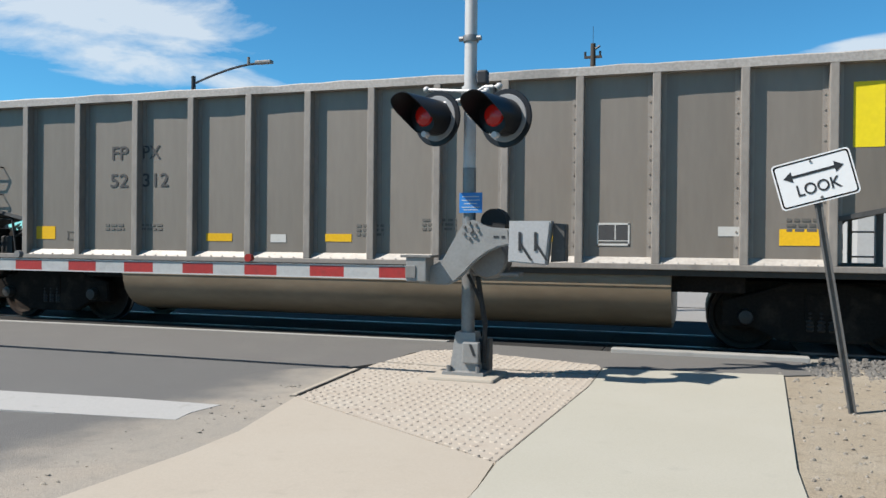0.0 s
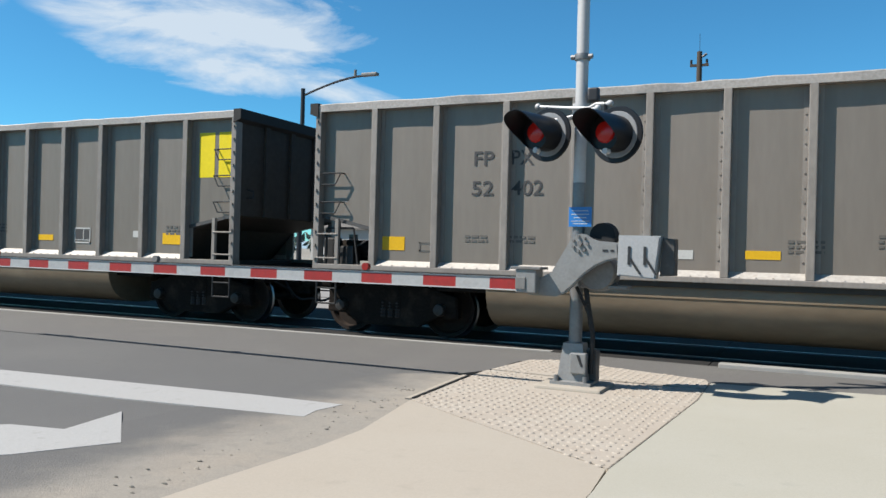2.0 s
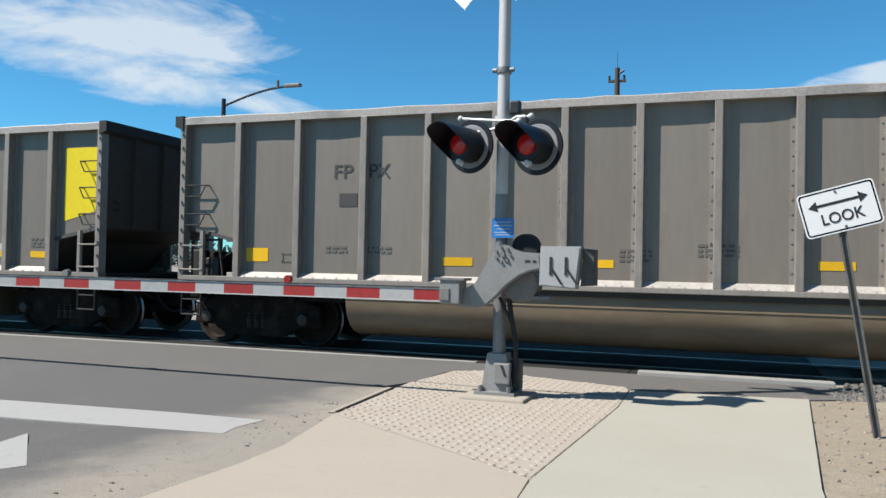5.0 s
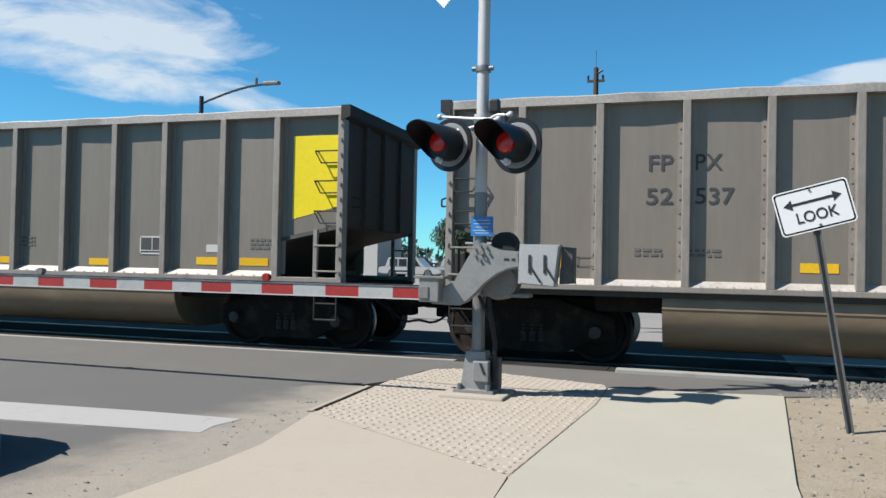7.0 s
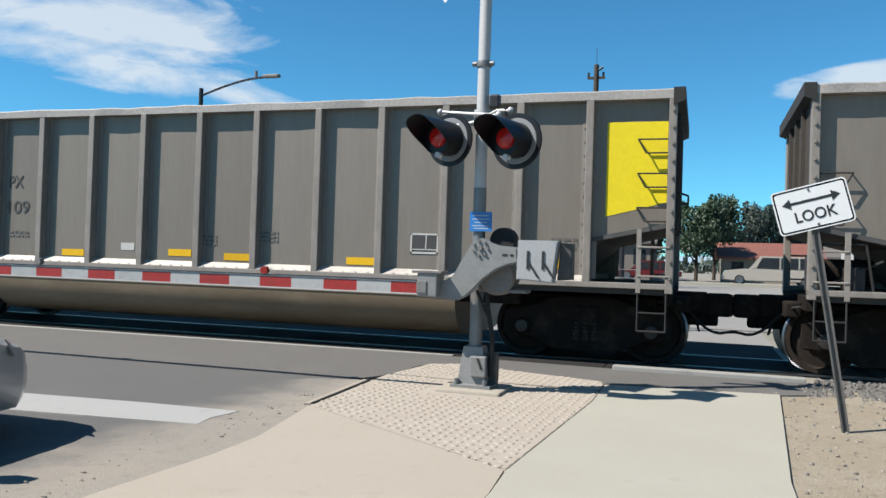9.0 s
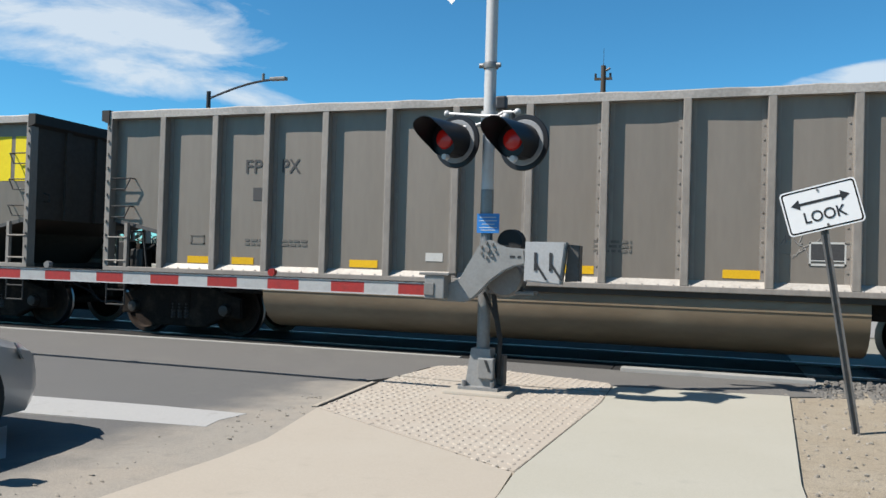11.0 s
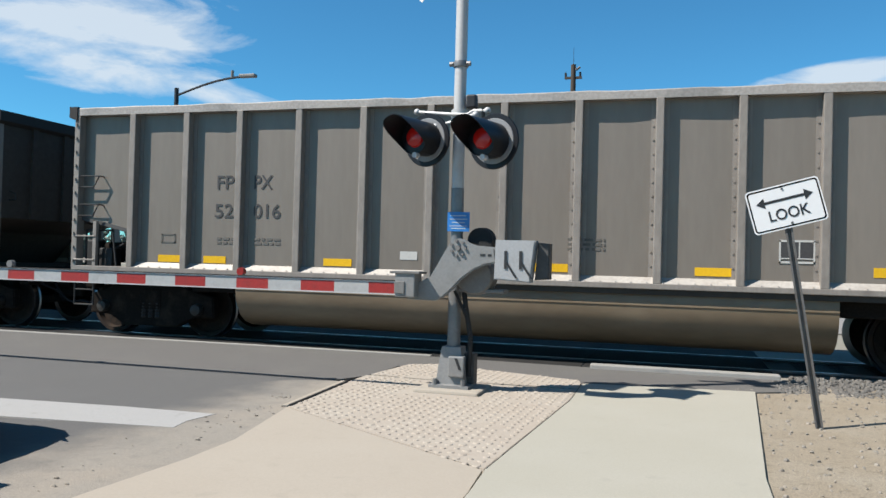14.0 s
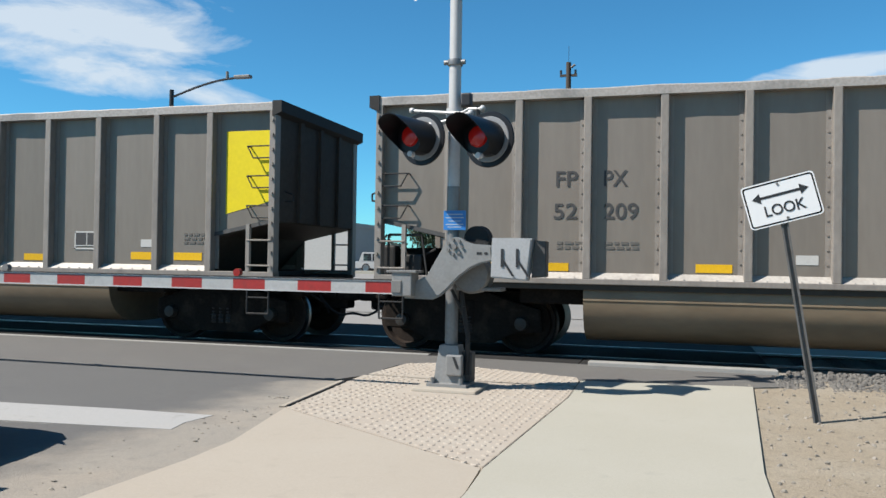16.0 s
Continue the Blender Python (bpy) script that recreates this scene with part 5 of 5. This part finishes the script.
def tree(x, y, high, wide, seed, mat, label, trunk=0.16):
    rnd = random.Random(seed)
    root = thing("tree", label, "tree", m=pose(x, y, rise(y) - 0.1))
    bm = bmesh.new()
    rod(bm, (0, 0, 0), (0, 0, high * 0.5), trunk, 9, trunk * 0.6)
    tips = []
    for i in range(9):
        a = rnd.uniform(0, 6.283)
        z0 = high * rnd.uniform(0.2, 0.5)
        tip = (math.cos(a) * wide * rnd.uniform(0.4, 0.85), math.sin(a) * wide * rnd.uniform(0.4, 0.85), min(z0 + high * rnd.uniform(0.2, 0.45), high * 0.95))
        rod(bm, (0, 0, z0), tip, trunk * 0.4, 6, 0.02)
        tips.append(tip)
    part("trunk", bm, BARK, root)
    bm = bmesh.new()
    leafy(bm, (0, 0, high * 0.62), (wide * 0.7, wide * 0.7, high * 0.33), 2600, rnd, 0.16)
    for tip in tips:
        leafy(bm, tip, (wide * 0.38, wide * 0.38, high * 0.17), 420, rnd, 0.15)
    for _ in range(7):
        a = rnd.uniform(0, 6.283)
        leafy(bm, (math.cos(a) * wide * 0.45, math.sin(a) * wide * 0.45, high * rnd.uniform(0.8, 0.95)), (0.45, 0.45, high * 0.13), 220, rnd, 0.14)
    part("crown", bm, mat, root)


tree(-0.3, 66, 6.3, 2.6, 1, LEAF, "dense green tree beside the far street")
tree(1.2, 76, 7.4, 2.6, 2, LEAF, "tall green tree behind the red-roofed house")
tree(5.2, 80, 7.2, 2.8, 3, LEAF_GREY, "grey-green tree behind the house")
tree(9.8, 82, 6.6, 3.0, 4, LEAF_GREY, "grey-green tree beside the house")
tree(-8.4, 70, 6.0, 3.2, 5, LEAF, "green tree behind the traffic signal")
tree(-5.2, 75, 5.6, 3.0, 6, LEAF, "rounded green tree near the stone building")
tree(-17, 82, 6.4, 3.4, 7, LEAF_GREY, "grey-green tree far behind the track")
tree(-12.5, 84, 6.8, 3.2, 8, LEAF, "green tree far behind the track")
tree(-26, 86, 6.4, 3.6, 9, LEAF, "green tree far down the street")


def far_woods():
    rnd = random.Random(21)
    bm = bmesh.new()
    for i in range(150):
        a = radians(rnd.uniform(-75, 75))
        r = rnd.uniform(130, 190)
        h = rnd.uniform(3, 6)
        leafy(bm, (math.sin(a) * r, math.cos(a) * r, h * 0.5), (6, 6, h * 0.55), 150, rnd, 0.7)
    tagged(part("far_woods", bm, LEAF_GREY), "low hazy belt of distant trees", "trees", kind="stuff")


far_woods()


def hills():
    bm = bmesh.new()
    rnd = random.Random(8)
    top = []
    for i in range(61):
        a = radians(-90 + 3 * i)
        h = 14 + 6 * math.sin(i * 0.7) + 4 * math.sin(i * 1.9 + 1)
        top.append((math.sin(a) * 1400, math.cos(a) * 1400, h))
    rows = [[bm.verts.new((x * 0.97, y * 0.97, -2)) for x, y, _ in top], [bm.verts.new(p) for p in top], [bm.verts.new((x * 1.05, y * 1.05, -2)) for x, y, _ in top]]
    for a, b in zip(rows[:-1], rows[1:]):
        for i in range(60):
            bm.faces.new((a[i], a[i + 1], b[i + 1], b[i]))
    tagged(part("backdrop_hills", bm, HILL), "low distant hills with haze blue in their colour", "hills", kind="structure")


hills()


def house(x, y, w, d, wall_h, roof_h, wall_mat, roof_mat, label, name="house", windows=3, gable=True):
    root = thing(name, label, "building", m=pose(x, y, rise(y) - 0.05))
    part("wall", box(bmesh.new(), -w / 2, w / 2, -d / 2, d / 2, -0.2, wall_h), wall_mat, root)
    if gable:
        bm = bmesh.new()
        o = 0.4
        prof = [(-d / 2 - o, wall_h - 0.1), (0, wall_h + roof_h), (d / 2 + o, wall_h - 0.1), (d / 2 + o, wall_h - 0.25), (0, wall_h + roof_h - 0.15), (-d / 2 - o, wall_h - 0.25)]
        loft(bm, [[(px, py, pz) for py, pz in prof] for px in (-w / 2 - o, w / 2 + o)])
        part("roof", bm, roof_mat, root)
        bm = bmesh.new()
        loft(bm, [[(px, -d / 2, wall_h), (px, 0, wall_h + roof_h - 0.16), (px, d / 2, wall_h)] for px in (-w / 2 + 0.01, w / 2 - 0.01)])
        part("gable", bm, wall_mat, root)
    else:
        part("roof", box(bmesh.new(), -w / 2 - 0.1, w / 2 + 0.1, -d / 2 - 0.1, d / 2 + 0.1, wall_h, wall_h + roof_h), roof_mat, root)
    for i in range(windows):
        wx = -w / 2 + w * (i + 0.5) / windows
        part("window", box(bmesh.new(), wx - 0.45, wx + 0.45, -d / 2 - 0.03, -d / 2 + 0.05, wall_h * 0.4, wall_h * 0.78), GLASS, root)
    return root


house(5.2, 70, 7.2, 6, 2.1, 1.15, STUCCO, ROOF_RED, "low house with a red tiled roof")
house(12.4, 71, 6.5, 7, 2.3, 1.2, STUCCO, ROOF_GREY, "low house with a grey gabled roof")
house(-7.0, 66, 7.0, 8, 3.0, 1.5, WALL_STONE, ROOF_GREY, "brown stone building with narrow arched windows", "stone_building", 4)
house(-25.6, 58, 4.8, 5, 3.4, 0.3, WALL_WHITE, WALL_WHITE, "plain white flat-roofed building across the street", "white_building", 0, False)
house(-37, 64, 9, 6, 3.0, 1.4, WALL_WHITE, ROOF_GREY, "white low building with a grey roof", "white_building", 3)
house(8.3, 46, 2.0, 4.2, 3.2, 0.05, WALL_WHITE, WALL_WHITE, "white box trailer parked beside the street", "trailer", 0, False)
house(-15.4, 62, 4.0, 5, 2.7, 0.2, STUCCO, WALL_WHITE, "low tan shop with a white fascia", "shop", 2, False)


def vehicle(x, y, turn, long, wide, high, mat, label, name, cab=(0.30, 0.95), bed=None):
    root = thing(name, label, "car", m=pose(x, y, rise(y) - 0.03, 0, 0, turn))
    h = long / 2
    mid = high * 0.56
    body = [(-h, 0.42), (-h + 0.05, mid - 0.05), (-h + 0.25, mid), (h - 1.2, mid + 0.02), (h - 0.15, mid - 0.12), (h, mid - 0.3), (h, 0.38), (h - 0.4, 0.30), (-h + 0.3, 0.30)]
    part("body", plate(bmesh.new(), body, -wide / 2, wide / 2, 0.06), mat, root)
    a, b = h - long * cab[0], h - long * cab[1]
    part("cabin", plate(bmesh.new(), [(a, mid), (a - 0.65, high), (b + 0.25, high), (b, mid)], -wide / 2 + 0.12, wide / 2 - 0.12, 0.05), mat, root)
    n = 3
    lo, hi = b + 0.3, a - 0.65
    for s in (-1, 1):
        for k in range(n):
            x0, x1 = lo + (hi - lo) * k / n + 0.06, lo + (hi - lo) * (k + 1) / n - 0.04
            out = [(x0, mid + 0.06), (x0, high - 0.10), (x1, high - 0.10), (x1 + (0.35 if k == n - 1 else 0), mid + 0.06)]
            y0 = s * (wide / 2 - 0.115)
            part("side_window", plate(bmesh.new(), out, y0 - 0.012, y0 + 0.012), GLASS, root)
        for wx in (h - 0.95, -h + 1.05):
            bm = spun(bmesh.new(), [(0.02, s * (wide / 2 - 0.2)), (0.37, s * (wide / 2 - 0.2)), (0.38, s * (wide / 2 - 0.02)), (0.24, s * (wide / 2 + 0.015)), (0.02, s * (wide / 2 + 0.015))], 20, (wx, 0, 0.38))
            wheel = part("wheel", bm, TYRE, root)
            bm = spun(bmesh.new(), [(0.23, s * (wide / 2 + 0.0)), (0.22, s * (wide / 2 + 0.03)), (0.03, s * (wide / 2 + 0.02))], 16, (wx, 0, 0.38))
            part("rim", bm, RIM, wheel)
    part("bumper", box(bmesh.new(), h - 0.05, h + 0.08, -wide / 2 + 0.05, wide / 2 - 0.05, 0.42, 0.62, 0.03), RIM, root)
    return root


vehicle(4.3, 54, 180, 5.8, 2.0, 1.88, PICKUP, "parked pewter pickup truck with a canopy", "pickup", (0.27, 0.99))
vehicle(-3.4, 56, 180, 4.5, 1.8, 1.42, RED_CAR, "parked dark red car on the far street", "parked_car", (0.26, 0.9))
vehicle(-16.0, 55, 0, 4.6, 1.8, 1.45, WHITE_CAR, "parked white car on the far street", "parked_car", (0.26, 0.9))
vehicle(-12.4, 57, 0, 4.6, 1.8, 1.5, DARK_STEEL, "parked dark car on the far street", "parked_car", (0.26, 0.95))
vehicle(-19.0, 52, 0, 4.6, 1.8, 1.45, WHITE_CAR, "parked white car on the far street", "parked_car", (0.26, 0.9))
vehicle(12.0, 58, 0, 4.6, 1.8, 1.45, WHITE_CAR, "parked white car beside the house", "parked_car", (0.26, 0.9))

street = bmesh.new()
rows = []
for y in (19, 22, 27, 32, 37, 42, 47, 52):
    rows.append([street.verts.new((x, y, rise(y) - 0.03)) for x in (-60, 60)])
for a, b in zip(rows[:-1], rows[1:]):
    street.faces.new((a[0], a[1], b[1], b[0]))
tagged(part("far_street", street, PALE_ROAD), "pale dusty street beyond the track", "road", kind="structure")
tagged(part("far_kerb", box(bmesh.new(), -60, 60, 49.0, 49.4, 0.2, 0.55, 0.02), CONCRETE_NEW), "pale concrete kerb of the far street", "kerb", kind="structure")


def small_pole(x, y, high, label, boxed=False):
    root = thing("utility_pole", label, "pole", m=pose(x, y, rise(y) - 0.1))
    part("shaft", rod(bmesh.new(), (0, 0, -0.2), (0, 0, high), 0.11, 10, 0.08), WOOD_POLE, root)
    if boxed:
        part("transformer", rod(bmesh.new(), (0.35, -0.05, high - 2.3), (0.35, -0.05, high - 1.3), 0.26, 12), CASE, root, "grey transformer can")


small_pole(6.0, 64, 8.3, "dark wooden pole with a transformer can", True)
small_pole(-9.2, 38, 6.2, "dark slim pole beside the far street")


def handrail(x, y):
    root = thing("handrail", "low pale metal handrail beside the far street", "railing", m=pose(x, y, rise(y)))
    for i in range(4):
        part("post", rod(bmesh.new(), (i * 1.2, 0, -0.1), (i * 1.2, 0, 0.9), 0.025, 6), CASE, root)
    for z in (0.5, 0.9):
        part("rail", rod(bmesh.new(), (0, 0, z), (3.6, 0, z), 0.022, 6), CASE, root)


handrail(-6.3, 39)


def bollard(x, y, h):
    root = thing("post", "slim grey post with a white reflector", "post", m=pose(x, y, rise(y)), group="posts across the street")
    part("shaft", rod(bmesh.new(), (0, 0, -0.1), (0, 0, h), 0.035, 8), CASE, root)
    part("reflector", box(bmesh.new(), -0.06, 0.06, -0.05, -0.03, h - 0.15, h), WHITE, root)


bollard(-4.7, 40, 1.6)
bollard(-3.9, 38, 3.6)


# ---- what moves ----
def motions():
    steps = [i * 0.5 for i in range(-1, 34)]
    for k, car in enumerate(train):
        walk(car, [(t, pose(train_at(t) - HALF - BEHIND * (k - 1), TRACK, 0)) for t in steps])
        spin = [i / 30 for i in range(0, 481)]
        for ob in car.children_recursive:
            if ob.name.startswith("wheelset"):
                x = ob.matrix_basis.translation.x
                walk(ob, [(t, pose(x, 0, WHEEL_R, 0, math.degrees(train_at(t) / WHEEL_R) % 360, 0)) for t in spin])
    walk(sedan, [(t, pose(sedan.location.x, y, 0)) for t, y in SEDAN_ROWS])


motions()
